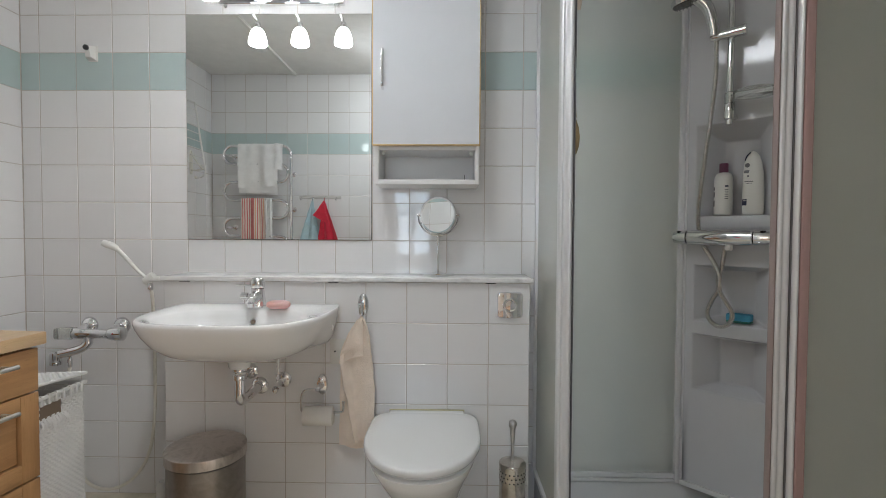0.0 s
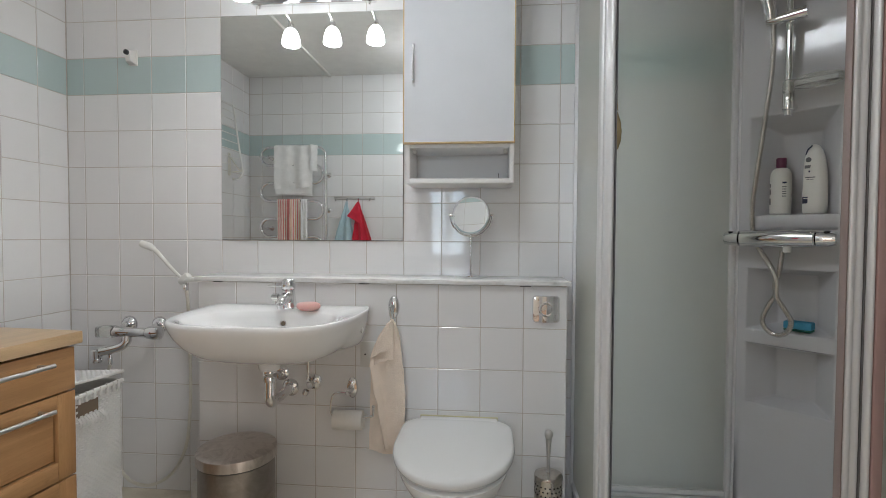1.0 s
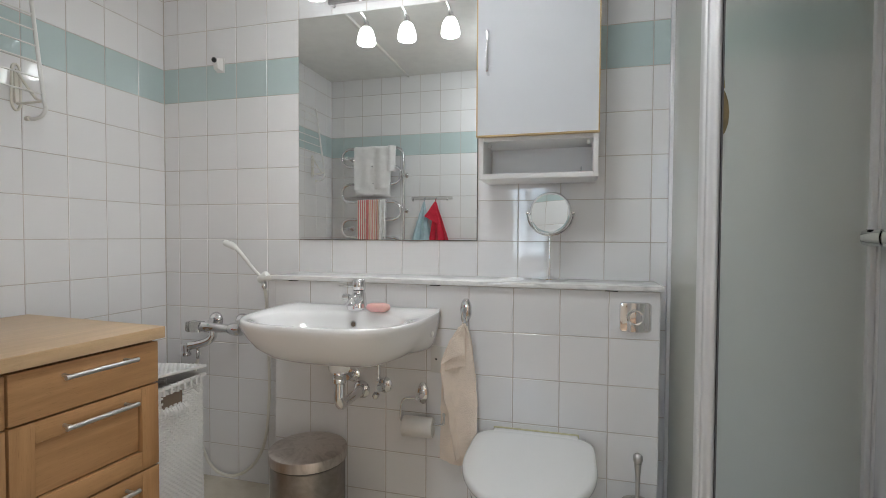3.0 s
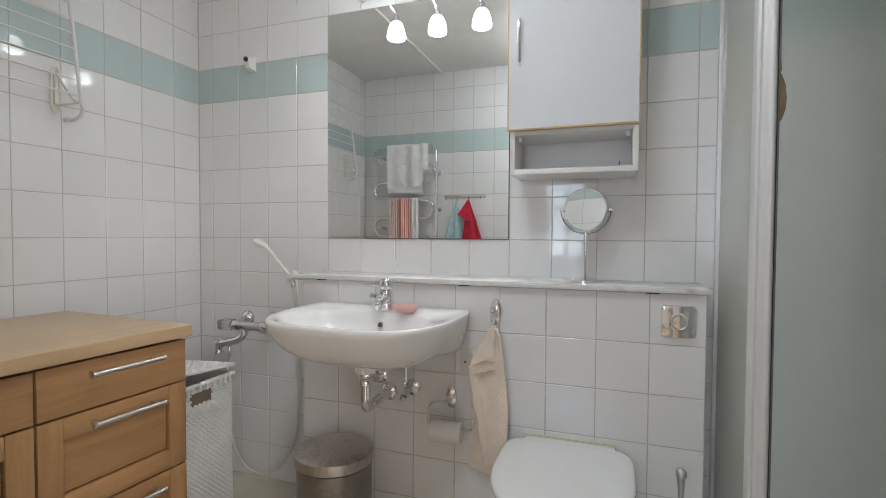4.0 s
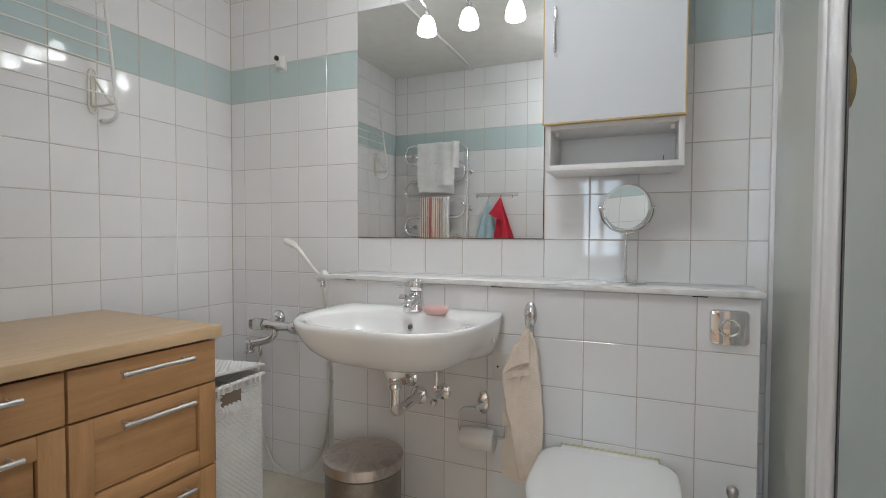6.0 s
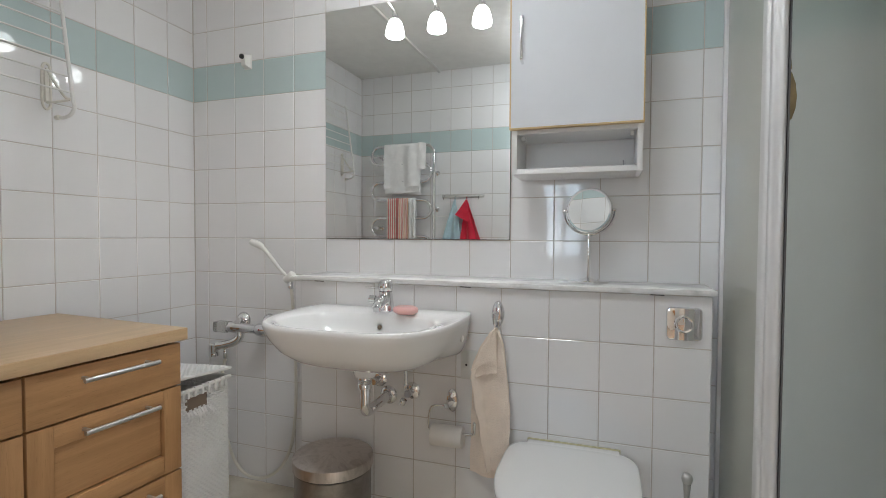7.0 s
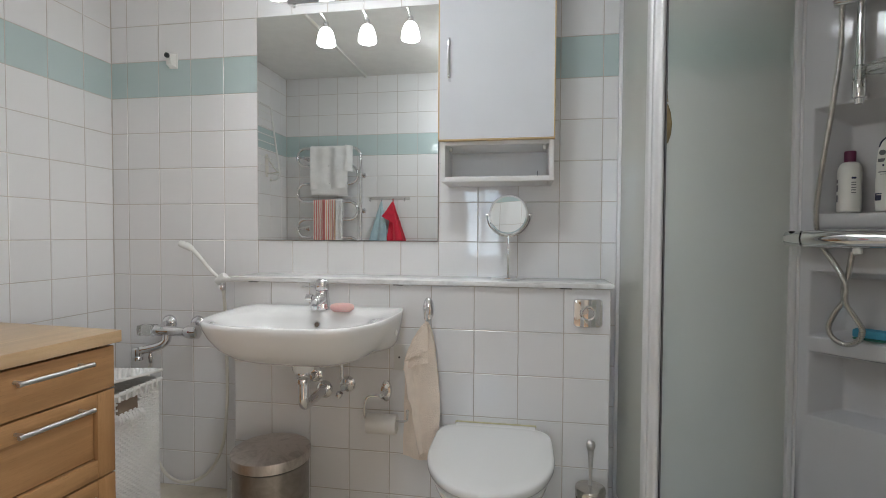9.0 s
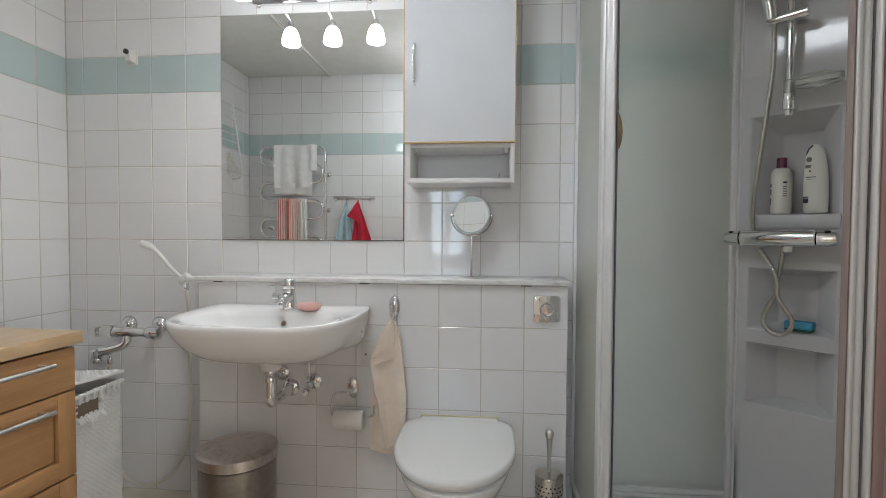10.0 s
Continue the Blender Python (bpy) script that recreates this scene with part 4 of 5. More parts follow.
# ---------------------------------------------------------------- waste bin
def pedal_bin():
    x, y = 0.947, -0.372
    r = 0.125
    t = thing("pedal_bin", (x, y, 0), "round brushed steel pedal bin with closed lid", "bin")
    part("foot_ring", lathe([(r - 0.002, 0), (r + 0.002, 0.003), (r + 0.002, 0.022), (r - 0.002, 0.026)], (x, y, 0), 64), BLACK, t)
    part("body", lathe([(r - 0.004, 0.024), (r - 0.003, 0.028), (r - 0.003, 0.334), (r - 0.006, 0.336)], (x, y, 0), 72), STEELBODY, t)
    part("band", lathe([(r - 0.005, 0.334), (r - 0.0035, 0.336), (r - 0.0035, 0.345), (r - 0.005, 0.347)], (x, y, 0), 64), DARKBAND, t, "dark plastic band under the lid")
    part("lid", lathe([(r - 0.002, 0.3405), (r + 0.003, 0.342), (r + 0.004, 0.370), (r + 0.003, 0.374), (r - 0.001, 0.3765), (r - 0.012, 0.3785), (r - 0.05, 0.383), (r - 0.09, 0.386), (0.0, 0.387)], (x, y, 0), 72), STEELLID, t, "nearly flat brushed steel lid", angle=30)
    part("pedal", box(x - 0.03, x + 0.03, y - r - 0.035, y - r + 0.01, 0.012, 0.02, 0.003), BLACK, t)
    return t


pedal_bin()

# ---------------------------------------------------------------- chest of drawers
def drawer_unit():
    """Built square to the wall, then turned a little about its far front corner."""
    L, D, zt = 0.764, 0.600, 0.820
    t = thing("drawer_cabinet", (0.652, -0.661, 0), "birch drawer cabinet with a thick wooden worktop", "cabinet")
    X, Y = 0.652, -0.661
    part("worktop", box(X - D, X, Y - L - 0.01, Y, zt - 0.034, zt, 0.003), TOPWOOD, t, "thick solid birch worktop")
    xf = X - 0.016
    y0, y1 = Y - L, Y - 0.012
    bm = box(X - D + 0.02, xf - 0.022, y0, y0 + 0.018, 0.10, zt - 0.036)
    box(X - D + 0.02, xf - 0.022, y1 - 0.018, y1, 0.10, zt - 0.036, bm=bm)
    box(X - D + 0.02, xf - 0.022, y0 + 0.018, y1 - 0.018, 0.10, 0.118, bm=bm)
    box(X - D + 0.02, X - D + 0.03, y0 + 0.018, y1 - 0.018, 0.118, zt - 0.036, bm=bm)
    ym = (y0 + y1) / 2
    box(X - D + 0.03, xf - 0.022, ym - 0.009, ym + 0.009, 0.118, zt - 0.036, bm=bm)
    part("carcass", bm, STILEWOOD, t)
    part("plinth", box(X - D + 0.05, xf - 0.07, y0 + 0.01, y1 - 0.01, 0.0, 0.10), FRONTWOOD, t)
    zs = [(0.660, 0.777), (0.420, 0.655), (0.105, 0.415)]
    for a, b in ((ym + 0.003, y1), (y0, ym - 0.003)):
        for k, (z0, z1) in enumerate(zs):
            if k == 0:
                d = part("drawer_front", box(xf - 0.02, xf, a, b, z0, z1, 0.0015), FRONTWOOD, t)
            else:
                s = 0.052
                d = part("drawer_front", box(xf - 0.022, xf - 0.0115, a + s + 0.0028, b - s - 0.0028, z0 + s + 0.0028, z1 - s - 0.0028, 0.002), FRONTWOOD, t)
                part("stile", box(xf - 0.02, xf, a, a + s, z0, z1, 0.0015), STILEWOOD, d)
                part("stile", box(xf - 0.02, xf, b - s, b, z0, z1, 0.0015), STILEWOOD, d)
                part("rail", box(xf - 0.02, xf - 0.0002, a + s, b - s, z0, z0 + s, 0.003, 2), FRONTWOOD, d)
                part("rail", box(xf - 0.02, xf - 0.0002, a + s, b - s, z1 - s, z1, 0.003, 2), FRONTWOOD, d)
            zh = z1 - 0.030
            yc = (a + b) / 2 + 0.006
            h = part("handle", tube([(xf + 0.032, yc - 0.093, zh), (xf + 0.032, yc + 0.093, zh)], 0.006, 16), SATIN, d, "satin steel bar handle")
            for s in (-0.078, 0.078):
                part("handle_post", tube([(xf - 0.001, yc + s, zh), (xf + 0.030, yc + s, zh)], 0.0048, 10), SATIN, d)
    t.rotation_euler = (0, 0, radians(-4.0))
    return t


drawer_unit()

# ---------------------------------------------------------------- laundry hamper
def hamper():
    x0, x1, y0, y1, zt = 0.23, 0.546, -0.622, -0.388, 0.594
    t = thing("laundry_hamper", ((x0 + x1) / 2, (y0 + y1) / 2, 0), "white woven strip laundry hamper with hinged lid", "hamper")
    bm = box(x0 + 0.006, x1 - 0.006, y0 + 0.006, y1 - 0.006, 0.005, zt - 0.05)
    part("liner", bm, WICKER, t)
    C = 0.0088

    dice = random.Random(12)

    def woven(org, du, dv, nrm, wu, wv, skip=None, high=0.0020):
        """Small over-and-under strips, each a raised cell."""
        verts, faces = [], []
        org, du, dv, nrm = Vector(org), Vector(du), Vector(dv), Vector(nrm)
        nu, nv = int(wu / (2 * C)), int(wv / C)
        cu, cv = wu / nu, wv / nv
        for j in range(nv):
            for i in range(-1, nu + 1):
                a = (i + 0.5 * (j % 2)) * cu
                b = min(a + cu * 0.96, wu)
                a = max(a, 0)
                if b - a < 0.004:
                    continue
                c0, c1 = j * cv + 0.0006, (j + 1) * cv - 0.0004
                if skip and skip((a + b) / 2, (c0 + c1) / 2):
                    continue
                e = min(0.0045, (b - a) * 0.3)
                top = high * dice.uniform(0.55, 1.35)
                c0, c1 = c0 + dice.uniform(-0.0005, 0.0005), c1 + dice.uniform(-0.0005, 0.0005)
                base = len(verts)
                for u, v, h in ((a, c0, -0.001), (b, c0, -0.001), (b, c1, -0.001), (a, c1, -0.001), (a + e, c0 + 0.0008, top), (b - e, c0 + 0.0008, top), (b - e, c1 - 0.0008, top), (a + e, c1 - 0.0008, top)):
                    verts.append(org + du * u + dv * v + nrm * h)
                for f in ((4, 5, 6, 7), (0, 1, 5, 4), (1, 2, 6, 5), (2, 3, 7, 6), (3, 0, 4, 7), (3, 2, 1, 0)):
                    faces.append([base + k for k in f])
        me = bpy.data.meshes.new("weave")
        me.from_pydata(verts, [], faces)
        out = bmesh.new()
        out.from_mesh(me)
        bpy.data.meshes.remove(me)
        return out
    part("front_weave", woven((x1 - 0.005, y0, 0), (0, 1, 0), (0, 0, 1), (1, 0, 0), y1 - y0, zt, lambda u, v: 0.058 < u < 0.135 and zt - 0.066 < v < zt - 0.026), WICKER, t)
    part("side_weave", woven((x0, y0 + 0.005, 0), (1, 0, 0), (0, 0, 1), (0, -1, 0), x1 - x0, zt), WICKER, t)
    part("back_weave", woven((x0, y1 - 0.005, 0), (1, 0, 0), (0, 0, 1), (0, 1, 0), x1 - x0, zt), WICKER, t)
    part("wall_weave", woven((x0 + 0.005, y0, 0), (0, 1, 0), (0, 0, 1), (-1, 0, 0), y1 - y0, zt), WICKER, t)
    # shade behind the grip hole, put in as a dark brown sheet
    part("grip_hole", box(x1 - 0.008, x1 - 0.0045, y0 + 0.055, y0 + 0.138, zt - 0.068, zt - 0.024), CARD_SHADE, t, "dark sheet for the shade in the grip hole")
    bm = tube([(x1, y0, zt), (x1, y1, zt), (x0, y1, zt), (x0, y0, zt), (x1, y0, zt)], 0.007, 8)
    part("rim", bm, WICKER, t)
    # lid, lifted a little along its front
    ang = radians(3.0)
    bm = woven((0, y0 - 0.006, 0), (0, 1, 0), (1, 0, 0), (0, 0, 1), y1 - y0 + 0.012, x1 - x0 + 0.012, high=0.0012)
    box(0, x1 - x0 + 0.012, y0 - 0.006, y1 + 0.006, -0.010, 0.0, 0.003, bm=bm)
    bm.transform(Matrix.Translation((0, y1, 0)) @ Matrix.Rotation(radians(-4.5), 4, "X") @ Matrix.Translation((0, -y1, 0)))
    bm.transform(Matrix.Translation((x0 - 0.006, 0, zt + 0.018)) @ Matrix.Rotation(-ang, 4, "Y"))
    part("lid", bm, WICKER, t)
    rnd = random.Random(4)
    for k in range(9):
        y = y0 + 0.050 + 0.011 * k
        l = rnd.uniform(0.02, 0.042)
        a = rnd.uniform(-0.012, 0.012)

        def flap(u, v, y=y, l=l, a=a):
            return Vector((x1 + 0.003 + 0.013 * math.sin(v * 2.4), y + 0.008 * u + a * v, zt - 0.067 - l * v))
        part("loose_strip", cloth(flap, 2, 6, 0.0012), WICKER, t)
    for k in range(8):
        y = y0 + 0.03 + 0.026 * k + rnd.uniform(-0.004, 0.004)
        part("tie", box(x1 - 0.003, x1 + 0.0065, y, y + 0.008, zt - 0.024, zt + 0.009, 0.002), WICKER, t)
    return t


hamper()

# ---------------------------------------------------------------- bath mixer on the wall
def bath_mixer():
    z, y = 0.697, -0.110
    t = thing("wall_tap", (0.38, 0, z), "chrome wall-mounted mixer tap with swivel spout", "tap")
    for x in (0.272, 0.408):
        part("rose", lathe([(0.036, 0), (0.036, 0.004), (0.028, 0.014), (0.016, 0.024)], (x, 0, z + 0.012), 32, "y"), CHROME, t)
        part("union", tube([(x, -0.01, z + 0.012), (x + 0.012, -0.05, z + 0.010), (x + 0.035, y + 0.01, z)], 0.015, 18, 4), CHROME, t)
    part("body", lathe([(0.012, 0.285), (0.022, 0.290), (0.022, 0.33), (0.0195, 0.335), (0.0195, 0.430), (0.0265, 0.440), (0.0285, 0.470), (0.026, 0.486), (0.012, 0.490)], (0, y, z), 32, "x"), CHROME, t)
    part("knob", box(0.222, 0.298, y - 0.024, y + 0.024, z - 0.022, z + 0.023, 0.010, 2), CLEAR, t, "clear plastic knob")
    part("dark_joint", lathe([(0.0195, 0.431), (0.0215, 0.432), (0.0215, 0.437), (0.0195, 0.438)], (0, y, z), 28, "x"), BLACK, t)
    part("red_dot", lathe([(0.004, 0.0), (0.004, 0.002), (0.0, 0.0025)], (0.462, y - 0.0255, z + 0.004), 12, "y"), material("red_dot", (0.5, 0.01, 0.01), 0.4), t)
    part("spout", tube([(0.348, y, z - 0.012), (0.345, y - 0.002, z - 0.038), (0.325, y - 0.012, z - 0.058), (0.285, y - 0.026, z - 0.070), (0.258, y - 0.035, z - 0.076), (0.250, y - 0.038, z - 0.09)], 0.0168, 18, 6), CHROME, t)
    part("outlet", lathe([(0.012, -0.112), (0.0205, -0.114), (0.0215, -0.110), (0.0205, -0.100), (0.0185, -0.098), (0.0185, -0.094), (0.0200, -0.091), (0.0195, -0.068), (0.012, -0.062)], (0.247, y - 0.039, z), 24), CHROME, t)
    part("diverter", lathe([(0.006, -0.128), (0.009, -0.122), (0.009, -0.1), (0.005, -0.085)], (0.291, y - 0.024, z), 14), CHROME, t)
    return t


bath_mixer()


def bidet_shower():
    t = thing("hand_shower", (0.60, -0.13, 0.92), "white plastic hand shower in its wall holder", "hand shower")
    part("holder", lathe([(0.014, -0.022), (0.017, -0.018), (0.017, 0.018), (0.014, 0.022)], (0.609, -0.135, 0.917), 20, turn=Matrix.Rotation(radians(52), 3, "Y")), WHITEPLASTIC, t)
    part("bracket", box(0.600, 0.700, -0.150, -0.118, 0.906, 0.926, 0.006), WHITEPLASTIC, t)
    part("handle", tube([(0.604, -0.140, 0.918), (0.570, -0.142, 0.948), (0.532, -0.144, 0.990), (0.503, -0.146, 1.022), (0.485, -0.148, 1.037)], 0.0068, 14, 5, radius=lambda k: 0.85 + 0.5 * k), WHITEPLASTIC, t)
    part("head", tube([(0.492, -0.147, 1.032), (0.478, -0.152, 1.043), (0.462, -0.158, 1.050), (0.448, -0.160, 1.056)], 0.015, 16, 4, radius=lambda k: 0.72 + 0.2 * math.sin(3 * k)), WHITEPLASTIC, t)
    part("union_nut", lathe([(0.008, -0.02), (0.010, -0.016), (0.010, 0.004), (0.007, 0.008)], (0.615, -0.14, 0.893), 16), CHROME, t)
    part("hose", tube([(0.617, -0.14, 0.886), (0.615, -0.125, 0.82), (0.594, -0.085, 0.70), (0.570, -0.045, 0.55), (0.560, -0.032, 0.38), (0.536, -0.030, 0.20), (0.47, -0.035, 0.085), (0.37, -0.045, 0.04), (0.28, -0.055, 0.085), (0.245, -0.09, 0.25), (0.255, -0.12, 0.45), (0.290, -0.126, 0.59)], 0.0065, 12, 10), CREAMPLASTIC, t, "long cream plastic hose")
    return t


bidet_shower()

# floor drain pipe stub behind the bin
stub = solid("pipe_stub", lathe([(0.022, 0.0), (0.024, 0.01), (0.024, 0.06), (0.016, 0.085), (0.0, 0.088)], (0.606, -0.06, 0), 24), WHITEPLASTIC, "white plastic pipe stub by the skirting", "pipe")

# ---------------------------------------------------------------- coat hook on the end wall
hook = thing("wall_hook", (0.304, 0, 1.83), "small white plastic wall hook with dark tip", "hook")
part("base", box(0.285, 0.325, -0.006, 0.0, 1.792, 1.857, 0.003), WHITEPLASTIC, hook)
part("wedge", loft([[(0.289, -0.004, 1.796), (0.321, -0.004, 1.796), (0.321, -0.004, 1.853), (0.289, -0.004, 1.853)], [(0.292, -0.030, 1.803), (0.314, -0.030, 1.803), (0.312, -0.036, 1.845), (0.294, -0.036, 1.845)]]), WHITEPLASTIC, hook)
part("tip", lathe([(0.009, 0.028), (0.011, 0.034), (0.010, 0.042), (0.005, 0.046), (0.0, 0.047)], (0.301, 0.0, 1.838), 18, "y"), BLACK, hook)

# ---------------------------------------------------------------- folding clothes rack on the side wall
def clothes_rack():
    t = thing("clothes_rack", (0.06, -0.9, 1.45), "white wire wall-mounted folding clothes rack", "clothes rack")
    ya, yb = -0.598, -1.28
    top, low = Vector((0.044, 0, 1.97)), Vector((0.108, 0, 1.515))
    for y in (ya, yb):
        part("end_tube", tube([(top.x, y, top.z), (0.078, y, 1.73), (low.x, y, low.z + 0.02), (low.x + 0.002, y + 0.004, low.z - 0.012), (low.x - 0.012, y + 0.003, low.z - 0.036), (low.x - 0.04, y, low.z - 0.046), (low.x - 0.062, y - 0.004, low.z - 0.045)], 0.0062, 12, 6), WHITEPLASTIC, t)
        part("end_cap", lathe([(0.007, -0.008), (0.008, -0.004), (0.008, 0.010), (0.004, 0.012)], (low.x - 0.066, y - 0.005, low.z - 0.045), 14, "x"), CREAMPLASTIC, t)
        loop = [(0.006, y - 0.014, 1.650), (0.006, y - 0.026, 1.635), (0.006, y - 0.028, 1.56), (0.006, y - 0.027, 1.515), (0.006, y - 0.016, 1.498), (0.006, y - 0.003, 1.512), (0.006, y - 0.002, 1.56), (0.006, y - 0.003, 1.635), (0.006, y - 0.014, 1.650)]
        part("bracket", tube(loop, 0.0042, 10, 5), CREAMPLASTIC, t)
        part("bracket_plate", loft([[(0.001, y - 0.022, 1.63), (0.001, y - 0.007, 1.63), (0.001, y - 0.007, 1.52), (0.001, y - 0.022, 1.52)], [(0.008, y - 0.020, 1.625), (0.008, y - 0.009, 1.625), (0.012, y - 0.009, 1.525), (0.012, y - 0.020, 1.525)]]), CREAMPLASTIC, t)
        part("bracket_arm", tube([(0.008, y - 0.014, 1.632), (0.03, y - 0.013, 1.60), (0.080, y - 0.006, 1.535), (0.104, y - 0.002, 1.525)], 0.0042, 10, 4), CREAMPLASTIC, t)
        part("bracket_arm", tube([(0.008, y - 0.014, 1.520), (0.05, y - 0.010, 1.520), (0.104, y - 0.003, 1.524)], 0.0042, 10, 4), CREAMPLASTIC, t)
    for k in range(9):
        f = k / 8.6
        p = top.lerp(low, f)
        part("rod", tube([(p.x, ya, p.z), (p.x, yb, p.z)], 0.0030, 8), WHITEPLASTIC, t)
    return t


clothes_rack()

# ---------------------------------------------------------------- shower cabin
CX0, CX1, CY1 = 2.122, ROOM_X - 0.01, -0.90
CABIN_Z = 2.12
TRAY_Z = 0.115


def tray():
    t = thing("shower_tray", ((CX0 + CX1) / 2, CY1 / 2, 0), "white acrylic shower tray with a raised rim", "shower tray")
    x0, x1, y0, y1 = CX0 - 0.006, CX1, CY1 - 0.006, -0.006
    r = 0.03

    def rr(d, z):
        pts = []
        for cx, cy, a0 in ((x1 - r, y1 - r, 0), (x0 + r, y1 - r, 90), (x0 + r, y0 + r, 180), (x1 - r, y0 + r, 270)):
            for k in range(6):
                a = radians(a0 + 18 * k)
                pts.append((cx + (r - d) * math.cos(a) if d < r else cx + (r - d) * (1 if math.cos(a) > 0.01 or a0 in (0, 270) and math.cos(a) >= -0.01 else -1) * 1.0,
                            cy + (r - d) * math.sin(a) if d < r else cy + (r - d) * (1 if a0 in (0, 90) else -1) * 1.0, z))
        return pts
    rings = [rr(0.01, 0.0), rr(0.0, 0.02), rr(0.0, TRAY_Z - 0.01), rr(0.006, TRAY_Z), rr(0.028, TRAY_Z)]

    def inner(d, z):
        out = []
        ri = 0.08
        for cx, cy, a0 in ((x1 - d - ri, y1 - d - ri, 0), (x0 + d + ri, y1 - d - ri, 90), (x0 + d + ri, y0 + d + ri, 180), (x1 - d - ri, y0 + d + ri, 270)):
            for k in range(6):
                a = radians(a0 + 18 * k)
                out.append((cx + ri * math.cos(a), cy + ri * math.sin(a), z))
        return out
    rings += [inner(0.055, TRAY_Z - 0.002), inner(0.07, TRAY_Z - 0.02), inner(0.085, 0.05), inner(0.12, 0.035), inner(0.30, 0.03)]
    part("basin", loft(rings), TRAYMAT, t, angle=50)
    part("waste", lathe([(0.045, 0.031), (0.044, 0.036), (0.03, 0.039), (0.0, 0.04)], ((x0 + x1) / 2, (y0 + y1) / 2, 0), 32), CHROME, t)
    return t


tray()


def pane(name, bm, parent, shade=False):
    """Frosted pane; the back ones let the daylight through freely."""
    ob = part(name, bm, FROST, parent, "frosted glass pane")
    ob.visible_shadow = shade
    return ob


def profile(outline, z0, z1):
    """An extruded metal section standing upright, its small corners softened."""
    pts = [Vector((x, y, 0)) for x, y in outline]
    soft = []
    for i, p in enumerate(pts):
        a, b = pts[i - 1], pts[(i + 1) % len(pts)]
        for q in (a, b):
            soft.append(p.lerp(q, min(0.25, 0.003 / max((q - p).length, 1e-6))))
    return loft([[(p.x, p.y, z) for p in soft] for z in (z0, z1)])


def cabin():
    t = thing("shower_cabin", ((CX0 + CX1) / 2, CY1 / 2, TRAY_Z), "shower cabin of frosted glass in aluminium frames", "shower cabin")
    zb, zt = TRAY_Z, CABIN_Z
    # back panel beside the end wall
    yp = -0.052
    xc = 2.668
    pane("back_pane", box(CX0 + 0.02, xc, yp - 0.0025, yp + 0.0025, zb + 0.02, zt - 0.02), t)
    bm = box(CX0 + 0.016, xc, yp - 0.010, yp + 0.010, zb + 0.014, zb + 0.034, 0.002)
    box(CX0 + 0.016, xc, yp - 0.016, yp + 0.016, zb, zb + 0.012, 0.002, bm=bm)
    part("bottom_rail", bm, ALU, t)
    part("top_rail", box(CX0 + 0.016, xc, yp - 0.012, yp + 0.012, zt - 0.03, zt, 0.002), ALU, t)
    # profile between pane and column
    bm = box(xc - 0.004, xc + 0.012, yp - 0.020, yp + 0.012, zb - 0.002, zt, 0.003)
    box(xc + 0.013, xc + 0.020, yp - 0.026, yp + 0.006, zb - 0.002, zt, 0.002, bm=bm)
    part("corner_profile", bm, ALU, t)
    # side towards the toilet: fixed pane and the slid-back door
    xs = CX0
    part("wall_profile", box(xs - 0.010, xs + 0.014, -0.022, -0.001, zb, zt, 0.002), ALU, t)
    pane("side_pane", box(xs + 0.001, xs + 0.006, -0.42, -0.022, zb + 0.03, zt - 0.02), t)
    pane("sliding_pane", box(xs + 0.020, xs + 0.025, -0.43, -0.05, zb + 0.04, zt - 0.03), t)
    part("door_stile", profile([(xs - 0.008, -0.408), (xs - 0.008, -0.440), (xs - 0.003, -0.447), (xs + 0.004, -0.444), (xs + 0.009, -0.449), (xs + 0.014, -0.459), (xs + 0.021, -0.463), (xs + 0.029, -0.460), (xs + 0.032, -0.450), (xs + 0.032, -0.424), (xs + 0.012, -0.420), (xs + 0.008, -0.408)], zb + 0.02, zt), ALU, t)
    part("door_edge", box(xs + 0.0325, xs + 0.0365, -0.456, -0.440, zb + 0.02, zt, 0.0015), GREYSEAL, t, "dark grey door seal")
    part("lower_guide", box(xs - 0.008, xs + 0.034, CY1 - 0.004, -0.022, zb, zb + 0.020, 0.003), ALU, t)
    part("upper_guide", box(xs - 0.012, xs + 0.038, CY1 - 0.004, -0.022, zt, zt + 0.04, 0.003), ALU, t)
    # front side
    yf = CY1
    part("lower_guide", box(xs + 0.04, CX1, yf - 0.004, yf + 0.034, zb, zb + 0.020, 0.003), ALU, t)
    part("upper_guide", box(xs + 0.04, CX1, yf - 0.008, yf + 0.038, zt, zt + 0.04, 0.003), ALU, t)
    pane("front_pane", box(2.554, CX1, yf + 0.001, yf + 0.006, zb + 0.02, zt), t, True)
    pane("sliding_pane", box(2.543, CX1 - 0.03, yf + 0.020, yf + 0.025, zb + 0.04, zt - 0.01), t)
    # shaded side face of the stile, put in as a thin brown strip
    part("inner_seal", box(2.4972, 2.5004, yf + 0.016, yf + 0.036, zb + 0.02, zt, 0.001), STILESHADE, t, "side face of the stile, its shade painted brownish")
    part("door_stile", profile([(2.5005, yf + 0.038), (2.5005, yf + 0.018), (2.5035, yf + 0.013), (2.5095, yf + 0.012), (2.5135, yf + 0.015), (2.5185, yf + 0.011), (2.5245, yf + 0.010), (2.5275, yf + 0.014), (2.5275, yf + 0.038)], zb + 0.02, zt), ALU, t)
    part("seal_gap", box(2.5277, 2.5305, yf + 0.010, yf + 0.024, zb + 0.02, zt, 0.001), GREYSEAL, t, "dark grey door seal")
